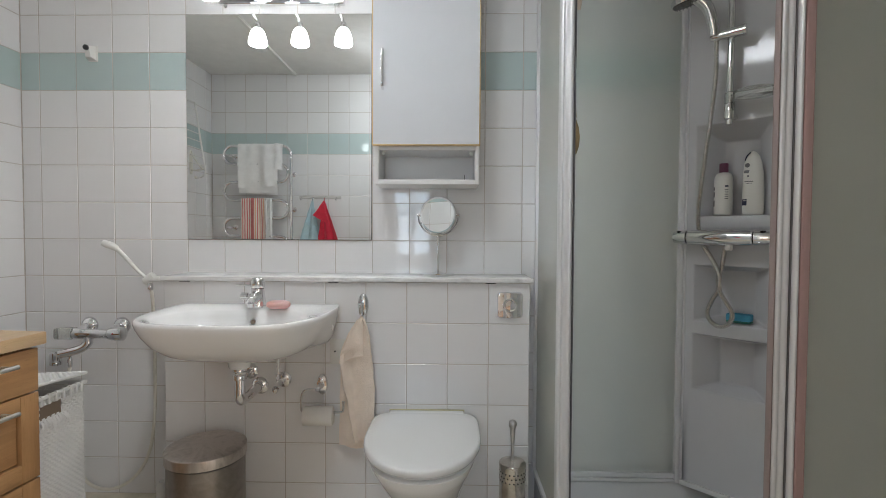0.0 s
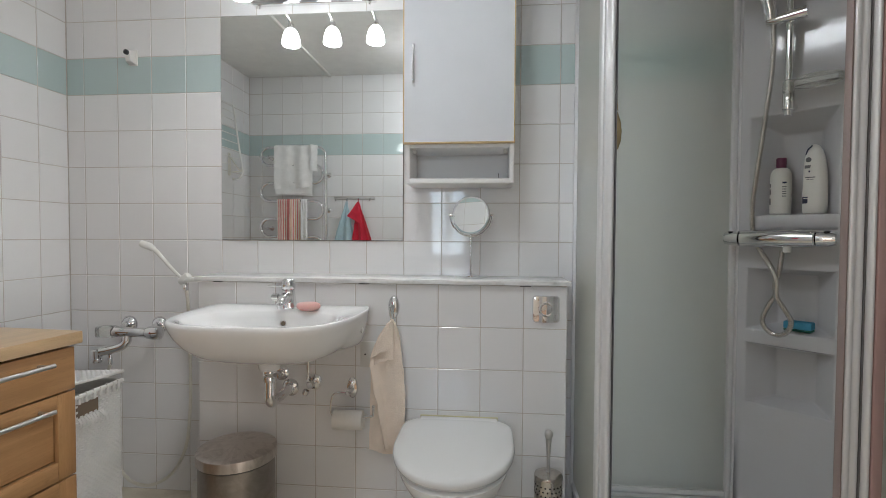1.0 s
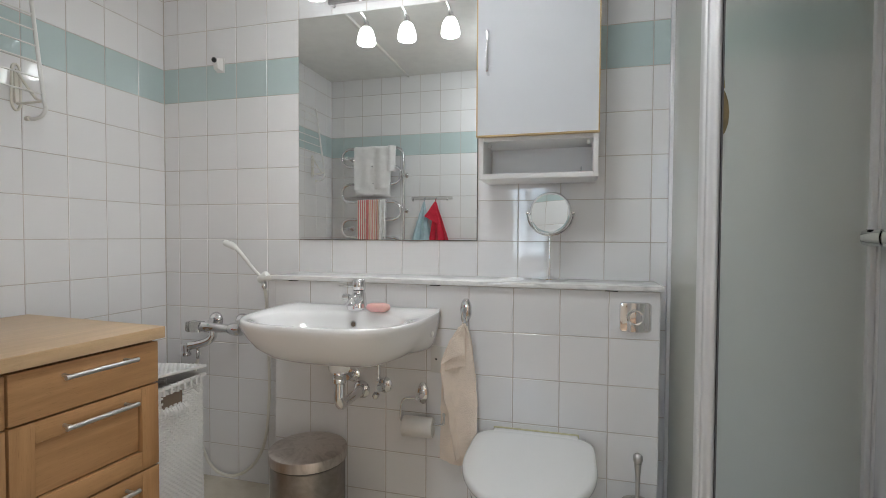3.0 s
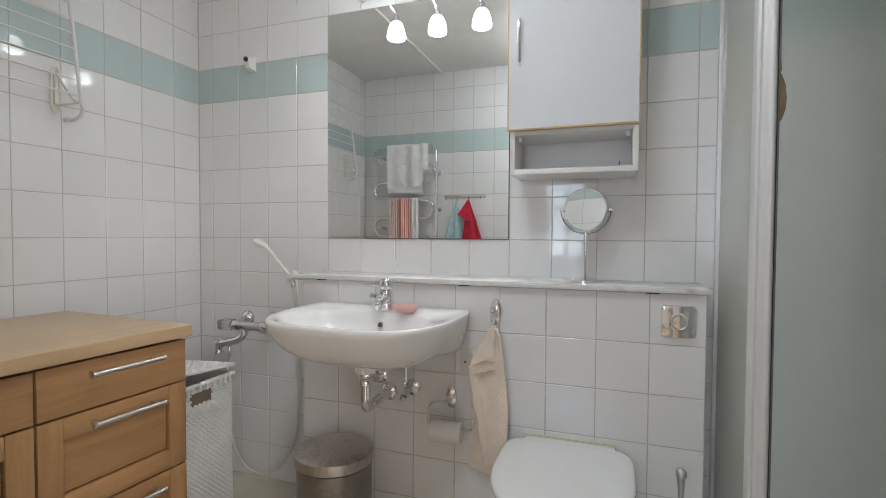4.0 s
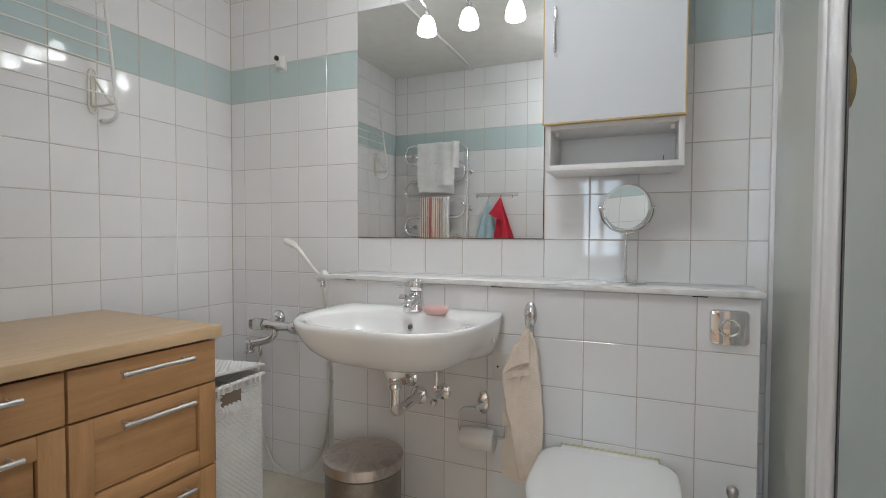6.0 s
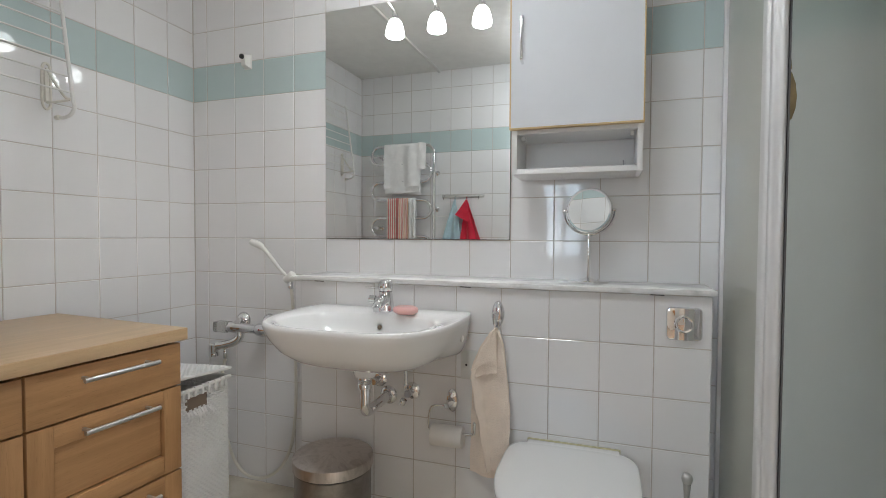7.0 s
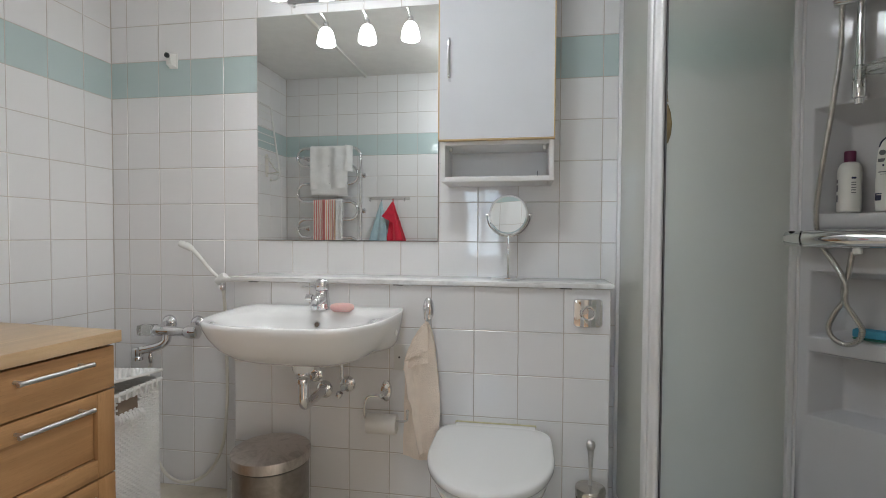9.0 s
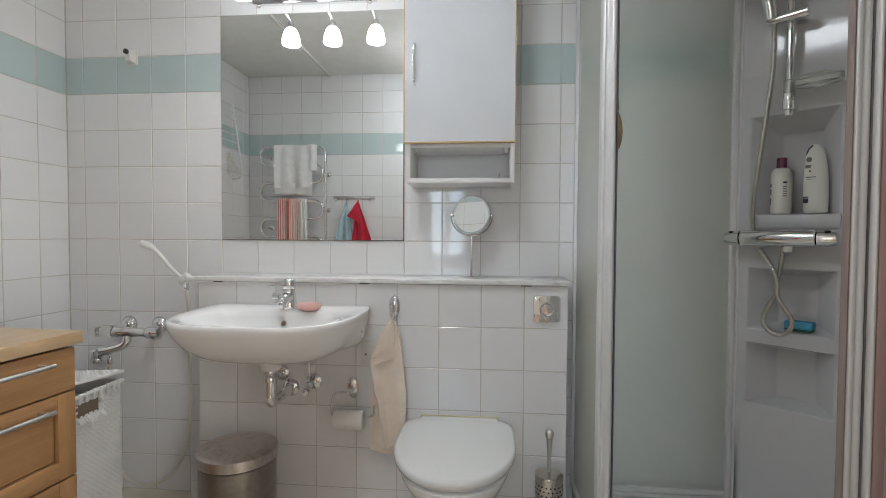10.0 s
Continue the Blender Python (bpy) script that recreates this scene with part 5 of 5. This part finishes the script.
    part("door_stile", profile([(2.5307, yf + 0.018), (2.5307, yf + 0.002), (2.5335, yf - 0.003), (2.5380, yf - 0.003), (2.5405, yf + 0.001), (2.5405, yf + 0.018)], zb + 0.02, zt), ALU, t)
    # pinkish reflection along the door edge, put into this strip's colour
    part("door_seal", box(2.5410, 2.5615, yf - 0.004, yf + 0.008, zb + 0.02, zt, 0.002), PINKSTRIP, t, "door strip with a pinkish reflection put into its colour")
    # pane along the right-hand wall
    pane("wall_pane", box(CX1 - 0.055, CX1 - 0.050, CY1 + 0.04, -0.36, zb + 0.02, zt), t)
    part("wall_rail", box(CX1 - 0.065, CX1 - 0.04, CY1 + 0.04, -0.36, zb, zb + 0.03, 0.002), ALU, t)
    return t


cabin()

# the corner column: u runs along its face, w into the corner, z up
CA = Vector((2.682, -0.072, 0))
CU = Vector((1, -1, 0)).normalized()
CW = Vector((1, 1, 0)).normalized()
CLEN = 0.395


def col(u, w, z):
    return CA + CU * u + CW * w + Vector((0, 0, z))


def shower_column():
    t = thing("shower_column", CA + CU * CLEN / 2 + Vector((0, 0, TRAY_Z)), "grey moulded shower column with recessed shelves", "shower column")
    ua, ub = 0.036, 0.291
    niches = [(1.166, 1.512, 0.115), (0.767, 0.983, 0.10), (0.504, 0.718, 0.10)]
    zcuts = [TRAY_Z] + sorted(z for n in niches for z in n[:2]) + [CABIN_Z]
    bm = bmesh.new()

    def quad(*p):
        bm.faces.new([bm.verts.new(q) for q in p])
    for z0, z1 in zip(zcuts, zcuts[1:]):
        hole = [n for n in niches if abs(n[0] - z0) < 1e-6]
        if not hole:
            for a, b in ((0, ua), (ua, ub), (ub, CLEN)):
                quad(col(a, 0, z0), col(b, 0, z0), col(b, 0, z1), col(a, 0, z1))
            continue
        quad(col(0, 0, z0), col(ua, 0, z0), col(ua, 0, z1), col(0, 0, z1))
        quad(col(ub, 0, z0), col(CLEN, 0, z0), col(CLEN, 0, z1), col(ub, 0, z1))
        d = hole[0][2]
        ia, ib = ua + 0.070, ub - 0.070
        zi0, zi1 = (z0 + 0.006, z1 - 0.055) if z0 > 1 else (z0 + 0.018, z1 - 0.022)
        quad(col(ia, d, zi0), col(ib, d, zi0), col(ib, d, zi1), col(ia, d, zi1))
        quad(col(ua, 0, z0), col(ia, d, zi0), col(ia, d, zi1), col(ua, 0, z1))
        quad(col(ub, 0, z1), col(ib, d, zi1), col(ib, d, zi0), col(ub, 0, z0))
        quad(col(ua, 0, z0), col(ub, 0, z0), col(ib, d, zi0), col(ia, d, zi0))
        quad(col(ua, 0, z1), col(ia, d, zi1), col(ib, d, zi1), col(ub, 0, z1))
    # sides and back into the corner
    quad(col(0, 0, TRAY_Z), col(0, 0, CABIN_Z), col(0.09, 0.17, CABIN_Z), col(0.09, 0.17, TRAY_Z))
    quad(col(CLEN, 0, CABIN_Z), col(CLEN, 0, TRAY_Z), col(CLEN - 0.09, 0.17, TRAY_Z), col(CLEN - 0.09, 0.17, CABIN_Z))
    quad(col(0.09, 0.17, TRAY_Z), col(0.09, 0.17, CABIN_Z), col(CLEN - 0.09, 0.17, CABIN_Z), col(CLEN - 0.09, 0.17, TRAY_Z))
    quad(col(0, 0, CABIN_Z), col(CLEN, 0, CABIN_Z), col(CLEN - 0.09, 0.17, CABIN_Z), col(0.09, 0.17, CABIN_Z))
    bmesh.ops.remove_doubles(bm, verts=bm.verts, dist=0.0005)
    bmesh.ops.recalc_face_normals(bm, faces=bm.faces)
    sharp = [e for e in bm.edges if len(e.link_faces) == 2 and e.calc_face_angle(0) > radians(12)]
    bmesh.ops.bevel(bm, geom=sharp, offset=0.0065, segments=4, profile=0.5, affect="EDGES", clamp_overlap=True)
    part("moulding", bm, ACRYLIC, t, angle=50)
    # ledge in front of the upper shelf
    u0, u1 = ua + 0.004, ub + 0.006
    ring = lambda z, o, e: [col(u0 + e, 0.03, z), col(u0 + e, -o * 0.6, z), col(u0 + 0.05, -o, z), col(u1 - 0.05, -o, z), col(u1 - e, -o * 0.6, z), col(u1 - e, 0.03, z)]
    part("ledge", loft([ring(1.118, 0.003, 0.008), ring(1.128, 0.014, 0.002), ring(1.160, 0.018, 0.0), ring(1.1675, 0.014, 0.004)]), ACRYLIC, t, angle=50)
    bm = box(0, CLEN, -0.010, 0.004, 0, 0.018, 0.002)
    m = Matrix(((CU.x, CW.x, 0, 0), (CU.y, CW.y, 0, 0), (0, 0, 1, 0), (0, 0, 0, 1)))
    bm.transform(Matrix.Translation(CA + Vector((0, 0, TRAY_Z))) @ m)
    part("foot_rail", bm, ALU, t)
    bm = box(CLEN - 0.004, CLEN + 0.016, -0.012, 0.012, TRAY_Z, CABIN_Z, 0.003)
    bm.transform(Matrix.Translation(CA) @ m)
    part("corner_profile", bm, ALU, t)
    return t


shower_column()


def shower_set():
    t = thing("shower_rail", col(0.175, -0.06, 1.49), "chrome shower slide rail with hand shower and hose", "shower")
    u, w = 0.163, -0.055
    bar = part("slide_bar", tube([col(u, w, 1.49), col(u, w, 2.10)], 0.0122, 20), CHROME, t)
    part("foot", tube([col(u, 0.0, 1.525), col(u, w, 1.525)], 0.013, 16), CHROME, t)
    part("foot_ring", lathe([(0.0125, 1.505), (0.0175, 1.509), (0.0185, 1.515), (0.0185, 1.556), (0.0165, 1.561), (0.0125, 1.562)], col(u, w, 0), 20), CHROME, bar)
    part("slider", tube([col(u - 0.060, w - 0.020, 1.804), col(u - 0.03, w - 0.017, 1.804), col(u + 0.050, w - 0.012, 1.806)], 0.0185, 20, 4, radius=lambda k: 0.78 + 0.3 * k), CHROME, t)
    hd = part("hand_shower", tube([col(u - 0.046, w - 0.030, 1.806), col(u - 0.050, w - 0.038, 1.85), col(u - 0.064, w - 0.048, 1.905), col(u - 0.095, w - 0.062, 1.945), col(u - 0.128, w - 0.074, 1.958)], 0.0180, 18, 6, radius=lambda k: 0.95 + 0.4 * k), CHROME, t)
    tilt = Matrix.Rotation(radians(12), 3, CU) @ Matrix.Rotation(radians(-8), 3, CW)
    part("spray_head", lathe([(0.0, 0.03), (0.030, 0.027), (0.046, 0.012), (0.049, 0.0), (0.046, -0.006)], col(u - 0.130, w - 0.074, 1.936), 36, turn=tilt), CHROME, hd)
    face = part("spray_face", lathe([(0.045, -0.004), (0.043, -0.009), (0.0, -0.010)], col(u - 0.130, w - 0.074, 1.936), 36, turn=tilt), DARKBAND, hd)
    for ring_r, n in ((0.037, 18), (0.025, 12), (0.012, 6)):
        for k in range(n):
            a = 2 * math.pi * k / n
            p = col(u - 0.130, w - 0.074, 1.936) + tilt @ Vector((ring_r * math.cos(a), ring_r * math.sin(a), -0.0095))
            part("nozzle", lathe([(0.0022, 0.0), (0.0016, -0.006), (0.0, -0.0062)], p, 6, turn=tilt), GREYINK, hd)
    run = [(0.122, 1.790, -0.075), (0.116, 1.656, -0.058), (0.101, 1.513, -0.055), (0.079, 1.341, -0.050), (0.061, 1.213, -0.036), (0.056, 1.140, -0.022), (0.062, 1.090, -0.016),
           (0.081, 1.054, -0.030), (0.114, 1.016, -0.060), (0.138, 0.979, -0.076), (0.150, 0.945, -0.080), (0.152, 0.896, -0.080), (0.172, 0.857, -0.074), (0.189, 0.819, -0.066), (0.179, 0.783, -0.060),
           (0.151, 0.767, -0.058), (0.119, 0.779, -0.056), (0.105, 0.813, -0.056), (0.121, 0.861, -0.056), (0.141, 0.899, -0.056), (0.139, 0.935, -0.057), (0.150, 0.980, -0.058), (0.160, 1.050, -0.062)]
    hose = [col(a, b, z) for a, z, b in run]
    part("hose", ribbed_hose(hose, 0.0087), HOSEMETAL, t, "ribbed metal shower hose")
    dish = part("soap_dish", plate([tuple((col(u + 0.015 + 0.13 * (0.5 - 0.5 * math.cos(a)), w - 0.015 + 0.042 * math.sin(a), 0)).xy) for a in [2 * math.pi * k / 32 for k in range(32)]], 1.570, 1.598, 0.006), CLEAR, t, "clear plastic soap dish")
    part("dish_clip", lathe([(0.0115, 1.56), (0.017, 1.565), (0.017, 1.60), (0.0115, 1.605)], col(u, w, 0), 20), CLEAR, t)
    return t


shower_set()


def shower_mixer():
    u0, z, w = -0.018, 1.088, -0.062
    t = thing("shower_mixer", col(0.14, w, z), "chrome thermostatic shower bar mixer", "tap")
    m = Matrix(((0, -CW.x, CU.x), (0, -CW.y, CU.y), (1, 0, 0)))

    def turned(profile):
        return lathe(profile, col(u0, w, z), 32, turn=m @ Matrix.Identity(3))
    part("body", turned([(0.0235, 0.052), (0.0275, 0.056), (0.030, 0.12), (0.030, 0.20), (0.0275, 0.262), (0.0235, 0.266)]), CHROME, t)
    part("volume_knob", turned([(0.013, 0.0), (0.0215, 0.004), (0.025, 0.02), (0.0265, 0.048), (0.021, 0.051)]), CHROME, t)
    part("heat_knob", turned([(0.021, 0.267), (0.0265, 0.270), (0.025, 0.30), (0.0215, 0.318), (0.013, 0.322)]), CHROME, t)
    part("dark_mark", lathe([(0.007, 0.0), (0.007, 0.0015), (0.0, 0.002)], col(u0 + 0.024, w - 0.012, z + 0.0225), 16, turn=Matrix.Diagonal((1.3, 1, 1))), BLACK, t)
    part("dark_mark", lathe([(0.007, 0.0), (0.007, 0.0015), (0.0, 0.002)], col(u0 + 0.296, w - 0.012, z + 0.0225), 16, turn=Matrix.Diagonal((1.3, 1, 1))), BLACK, t)
    part("hose_nut", lathe([(0.009, -0.046), (0.012, -0.044), (0.012, -0.030), (0.009, -0.022)], col(u0 + 0.19, w, z), 16), WHITEPLASTIC, t)
    for uu in (0.09, 0.235):
        part("union", tube([col(u0 + uu, 0.0, z), col(u0 + uu, w, z)], 0.014, 14), CHROME, t)
    return t


shower_mixer()


def bottle_one():
    p = col(0.121, 0.042, 1.171)
    t = thing("shampoo_bottle", p, "white shampoo bottle with a purple cap", "bottle")
    body = part("body", lathe([(0.027, 0), (0.031, 0.004), (0.0315, 0.02), (0.0315, 0.125), (0.030, 0.142), (0.024, 0.155), (0.016, 0.160)], p, 36), BOTTLE, t)
    part("cap", lathe([(0.0155, 0.160), (0.0155, 0.192), (0.014, 0.195), (0.0, 0.195)], p, 28), PURPLE, t)
    # unreadable print as plain bars
    fwd = -CW
    for k, (dz, h, s, wd) in enumerate(((0.108, 0.006, 0.6, 0.006), (0.094, 0.003, 0.6, 0.006), (0.086, 0.003, 0.6, 0.006), (0.078, 0.003, 0.6, 0.006), (0.070, 0.003, 0.6, 0.006), (0.062, 0.003, 0.6, 0.006), (0.10, 0.012, -0.95, 0.004), (0.078, 0.02, -0.95, 0.004), (0.045, 0.022, -0.95, 0.004))):
        a = math.atan2(fwd.y, fwd.x) + s
        c = p + Vector((0.0316 * math.cos(a), 0.0316 * math.sin(a), dz))
        bm = box(-0.0006, 0.0006, -wd, wd, -h / 2, h / 2)
        bm.transform(Matrix.Translation(c) @ Matrix.Rotation(a, 4, "Z"))
        part("print_bar", bm, GREYINK if k else NAVY, body)
    return t


def bottle_two():
    p = col(0.220, 0.036, 1.171)
    t = thing("shower_gel_bottle", p, "white curved shower gel bottle standing upside up", "bottle")
    rings = []
    for z, a, b, s in ((0, 0.030, 0.018, 0), (0.004, 0.033, 0.020, 0), (0.03, 0.0345, 0.021, 0), (0.10, 0.034, 0.020, 0), (0.15, 0.032, 0.019, -0.001), (0.185, 0.028, 0.017, -0.002), (0.21, 0.021, 0.014, -0.003), (0.225, 0.012, 0.009, -0.004), (0.229, 0.004, 0.004, -0.004)):
        rings.append([p + CU * (s + a * math.copysign(abs(math.cos(q)) ** 0.85, math.cos(q))) + CW * b * math.sin(q) + Vector((0, 0, z)) for q in [2 * math.pi * k / 32 for k in range(32)]])
    body = part("body", loft(rings), BOTTLE, t, angle=70)
    f = -0.0215

    def bar(u0, u1, z0, z1, mat, w=f):
        bm = box(u0, u1, w - 0.0006, w + 0.002, z0, z1)
        mm = Matrix(((CU.x, CW.x, 0, 0), (CU.y, CW.y, 0, 0), (0, 0, 1, 0), (0, 0, 0, 1)))
        bm.transform(Matrix.Translation(p) @ mm)
        part("print_bar", bm, mat, body)
    bar(-0.030, -0.006, 0.034, 0.056, NAVY, -0.0185)
    bar(-0.028, -0.008, 0.050, 0.052, BOTTLE, -0.0192)
    bar(-0.024, 0.004, 0.118, 0.121, GREYINK, -0.0195)
    bar(-0.020, 0.000, 0.112, 0.1135, GREYINK, -0.0195)
    bar(-0.026, -0.004, 0.150, 0.160, GREYINK, -0.0175)
    bar(-0.015, -0.011, 0.136, 0.142, NAVY, -0.0190)
    part("emblem", lathe([(0.008, 0.017), (0.008, 0.0182), (0.0066, 0.0182), (0.0066, 0.017)], p + CU * -0.016 + Vector((0, 0, 0.178)), 20, turn=Matrix(((CU.x, 0, -CW.x), (CU.y, 0, -CW.y), (0, 1, 0)))), GREYINK, body)
    part("cap_edge", tube([p + CU * -0.026 + CW * -0.006 + Vector((0, 0, 0.196)), p + CU * -0.020 + CW * -0.010 + Vector((0, 0, 0.212)), p + CU * -0.008 + CW * -0.011 + Vector((0, 0, 0.2245))], 0.0022, 8, 5), NAVY, t)
    return t


bottle_one()
bottle_two()

sponge = thing("cleaning_sponge", col(0.19, 0.03, 0.774), "blue cleaning sponge with a green scouring side", "sponge")
mm = Matrix(((CU.x, CW.x, 0, 0), (CU.y, CW.y, 0, 0), (0, 0, 1, 0), (0, 0, 0, 1)))
for nm, z0, z1, mt in (("scourer", 0.763, 0.770, SPONGEGREEN), ("foam", 0.7702, 0.795, SPONGEBLUE)):
    bm = box(0.146, 0.226, 0.012, 0.058, z0 + 0.012, z1 + 0.012, 0.004)
    bm.transform(Matrix.Translation(CA) @ mm)
    part(nm, bm, mt, sponge)

loofah = thing("bath_loofah", (2.2, -0.45, 1.345), "straw-coloured bath loofah hanging inside the cabin", "loofah")
part("pad", loft([[Vector((2.156 + math.cos(q) * a * 0.020, -0.438 + math.sin(q) * 0.009, z)) for q in [2 * math.pi * k / 20 for k in range(20)]] for z, a in ((1.343, 0.1), (1.352, 0.55), (1.375, 0.9), (1.402, 1.0), (1.43, 0.85), (1.452, 0.5), (1.466, 0.1))]), LOOFAH, loofah)
part("cord", tube([(2.164, -0.436, 1.464), (2.161, -0.434, 1.52), (2.160, -0.432, 1.62), (2.161, -0.432, 1.80)], 0.0018, 6, 4), LOOFAH, loofah)


def strap(u, v):
    return Vector((2.158 + 0.016 * u + 0.004 * math.sin(4 * v), -0.434 + 0.004 * math.sin(3 * u + 5 * v), 1.80 + 0.12 * v))


part("strap", cloth(strap, 4, 14, 0.002), BEIGETERRY, loofah, "patterned cloth strap")

# ---------------------------------------------------------------- heated towel rail on the doorway wall
def towel_rail():
    y = ROOM_Y + 0.075
    t = thing("heated_towel_rail", (0.37, ROOM_Y, 0.8), "serpentine chrome heated towel rail", "towel rail")
    zs = [1.724 - 0.1302 * k for k in range(8)]
    xl, xr, r = 0.188, 0.525, 0.0651
    pts = [(0.612, y, 0.72), (0.612, y, 1.66)]
    pts += [(0.612 - 0.064 * (1 - math.cos(a)), y, 1.66 + 0.064 * math.sin(a)) for a in [math.pi / 2 * k / 8 for k in range(1, 9)]]
    part("riser", tube(pts, 0.0105, 14), CHROME, t)
    pts = [(0.548, y, 1.724)]
    for k in range(7):
        left = k % 2 == 0
        cx, sgn, zc = (xl, -1, (zs[k] + zs[k + 1]) / 2) if left else (xr, 1, (zs[k] + zs[k + 1]) / 2)
        pts += [(cx + sgn * r * math.sin(math.pi * j / 12), y, zc + r * math.cos(math.pi * j / 12)) for j in range(13)]
    pts.append((0.54, y, zs[7]))
    part("serpentine", tube(pts, 0.0105, 14), CHROME, t)
    for x, z in ((0.172, 1.655), (0.172, 1.135), (0.612, 1.53), (0.612, 1.27)):
        part("wall_bracket", lathe([(0.018, 0.0), (0.018, 0.004), (0.009, 0.008), (0.009, 0.07), (0.014, 0.076), (0.012, 0.084), (0.0, 0.086)], (x, ROOM_Y, z), 18, turn=Matrix.Rotation(radians(-90), 3, "X")), CHROME, t)
        part("clamp", tube([(x, y, z), (x - 0.03, y, z)], 0.007, 10), CHROME, t)
    return t


towel_rail()


def draped(name, x0, x1, zt, drop_front, drop_back, mat, label, seed):
    y = ROOM_Y + 0.075
    t = thing(name, ((x0 + x1) / 2, y, zt - drop_front), label, "towel", "towels on the heated rail")

    def f(u, v):
        total = drop_front + drop_back
        s = v * total - drop_back
        wob = 0.006 * math.sin(u * 9 + seed) * min(1, abs(s) * 6) + 0.004 * math.sin(u * 17 + 2 * seed)
        x = x0 + (x1 - x0) * u + 0.012 * s * math.sin(seed + u)
        if abs(s) < 0.02:
            a = s / 0.02 * math.pi / 2
            return Vector((x, y + 0.016 * math.sin(a), zt - 0.016 + 0.016 * math.cos(a)))
        return Vector((x, y + math.copysign(0.017, s) + (wob if s > 0 else -abs(wob) * 0.4), zt - 0.016 - (abs(s) - 0.02) + 0.012 * u * (1 if s > 0 else -1)))
    part("cloth", cloth(f, 26, 48, 0.004), mat, t, angle=80)
    return t


bath = draped("bath_towel", 0.232, 0.510, 1.742, 0.325, 0.36, WHITETERRY, "white bath towel folded over the heated rail", 1.0)


def short_edge(u, v):
    """Narrow folded end that hangs less far than the rest."""
    return Vector((0.500 + 0.056 * u - 0.004 * v, ROOM_Y + 0.090 + 0.004 * math.sin(5 * u), 1.741 - 0.006 * u - 0.185 * v))


def under_layer(u, v):
    return Vector((0.240 + 0.268 * u, ROOM_Y + 0.083 + 0.003 * math.sin(7 * u), 1.46 - 0.078 * v + 0.010 * u))


part("folded_end", cloth(short_edge, 8, 20, 0.005), WHITETERRY, bath, angle=80)
part("under_layer", cloth(under_layer, 20, 8, 0.005), WHITETERRY, bath, angle=80)
draped("striped_towel", 0.250, 0.425, 1.352, 0.42, 0.40, STRIPED, "red and white striped towel over the rail", 2.3)
draped("small_towel", 0.430, 0.474, 1.3515, 0.40, 0.38, WHITETERRY, "plain white towel edge beside the striped one", 0.4)


def hook_rail():
    z = 1.36
    t = thing("hook_rail", (0.8, ROOM_Y, z), "satin steel rail with four coat hooks", "hook rail")
    part("bar", box(0.648, 0.958, ROOM_Y, ROOM_Y + 0.006, z - 0.011, z + 0.011, 0.004), SATIN, t)
    for x in (0.668, 0.755, 0.840, 0.925):
        part("hook", tube([(x, ROOM_Y + 0.004, z + 0.004), (x, ROOM_Y + 0.022, z - 0.004), (x, ROOM_Y + 0.026, z - 0.022), (x, ROOM_Y + 0.036, z - 0.014)], 0.0036, 10, 4), CHROME, t)
    return t


hook_rail()


def hung_cloth(name, x, mat, label, left, right, seed):
    t = thing(name, (x, ROOM_Y + 0.03, 0.9), label, "towel", "towels on the hook rail")
    y = ROOM_Y + 0.030

    def f(u, v):
        w = min(1.0, v * 1.5)
        a, b = x - 0.006 - left * w, x + 0.006 + right * w
        fold = 0.013 * math.sin(u * 12 + seed) * w
        return Vector((a + (b - a) * u, y + fold + 0.006, 1.332 - 0.40 * v - 0.03 * math.sin(u * math.pi) * v))
    part("cloth", cloth(f, 30, 36, 0.004), mat, t, angle=80)
    part("loop", tube([(x - 0.003, y, 1.330), (x - 0.002, y, 1.352), (x + 0.002, y, 1.352), (x + 0.003, y, 1.330)], 0.0018, 6), mat, t)
    return t


hung_cloth("blue_towel", 0.755, BLUETERRY, "pale blue guest towel hanging on a hook", 0.080, 0.050, 0.5)
red = hung_cloth("red_towel", 0.840, REDTERRY, "bright red guest towel hanging on a hook", 0.035, 0.095, 1.7)


def red_fold(u, v):
    return Vector((0.838 - 0.075 * v * (1 - u) + 0.04 * u * v, ROOM_Y + 0.058, 1.326 - 0.10 * v - 0.06 * u * v))


part("folded_corner", cloth(red_fold, 12, 12, 0.004), REDTERRY, red, angle=80)

# ---------------------------------------------------------------- wall tiles, last
north_skip = lambda x, z: (0.687 < x < 1.45 and 1.0675 < z < 1.9825) or (BOX_X0 < x < BOX_X1 and z < BOX_Z)
tiles_on(wall_north, spans_of(0.0, ROOM_X, COL0), ROWS, lambda u: (u, 0.0), 0, north_skip)
tiles_on(wall_west, spans_of(0.0, -ROOM_Y, 0.1345), ROWS, lambda u: (0.0, -u), 90)
tiles_on(wall_south, spans_of(0.0, DOOR_X0 - 0.046, 0.10), ROWS, lambda u: (u, ROOM_Y), 180)
tiles_on(wall_south, spans_of(DOOR_X1 + 0.046, ROOM_X, DOOR_X1 + 0.046 + P), ROWS, lambda u: (u, ROOM_Y), 180)
tiles_on(wall_east, spans_of(0.0, -ROOM_Y, 0.1345), ROWS, lambda u: (ROOM_X, -u), -90)
box_rows = [(k * P, (k + 1) * P, False) for k in range(6)]
tiles_on(boxed_wall, spans_of(BOX_X0, BOX_X1, BOX_X0 + P), box_rows, lambda u: (u, BOX_Y), 0)
side = [(0.001, 0.033), (0.033, -BOX_Y - 0.0002)]
tiles_on(boxed_wall, side, box_rows, lambda u: (BOX_X0, -u), -90)
tiles_on(boxed_wall, side, box_rows, lambda u: (BOX_X1, -u), 90)
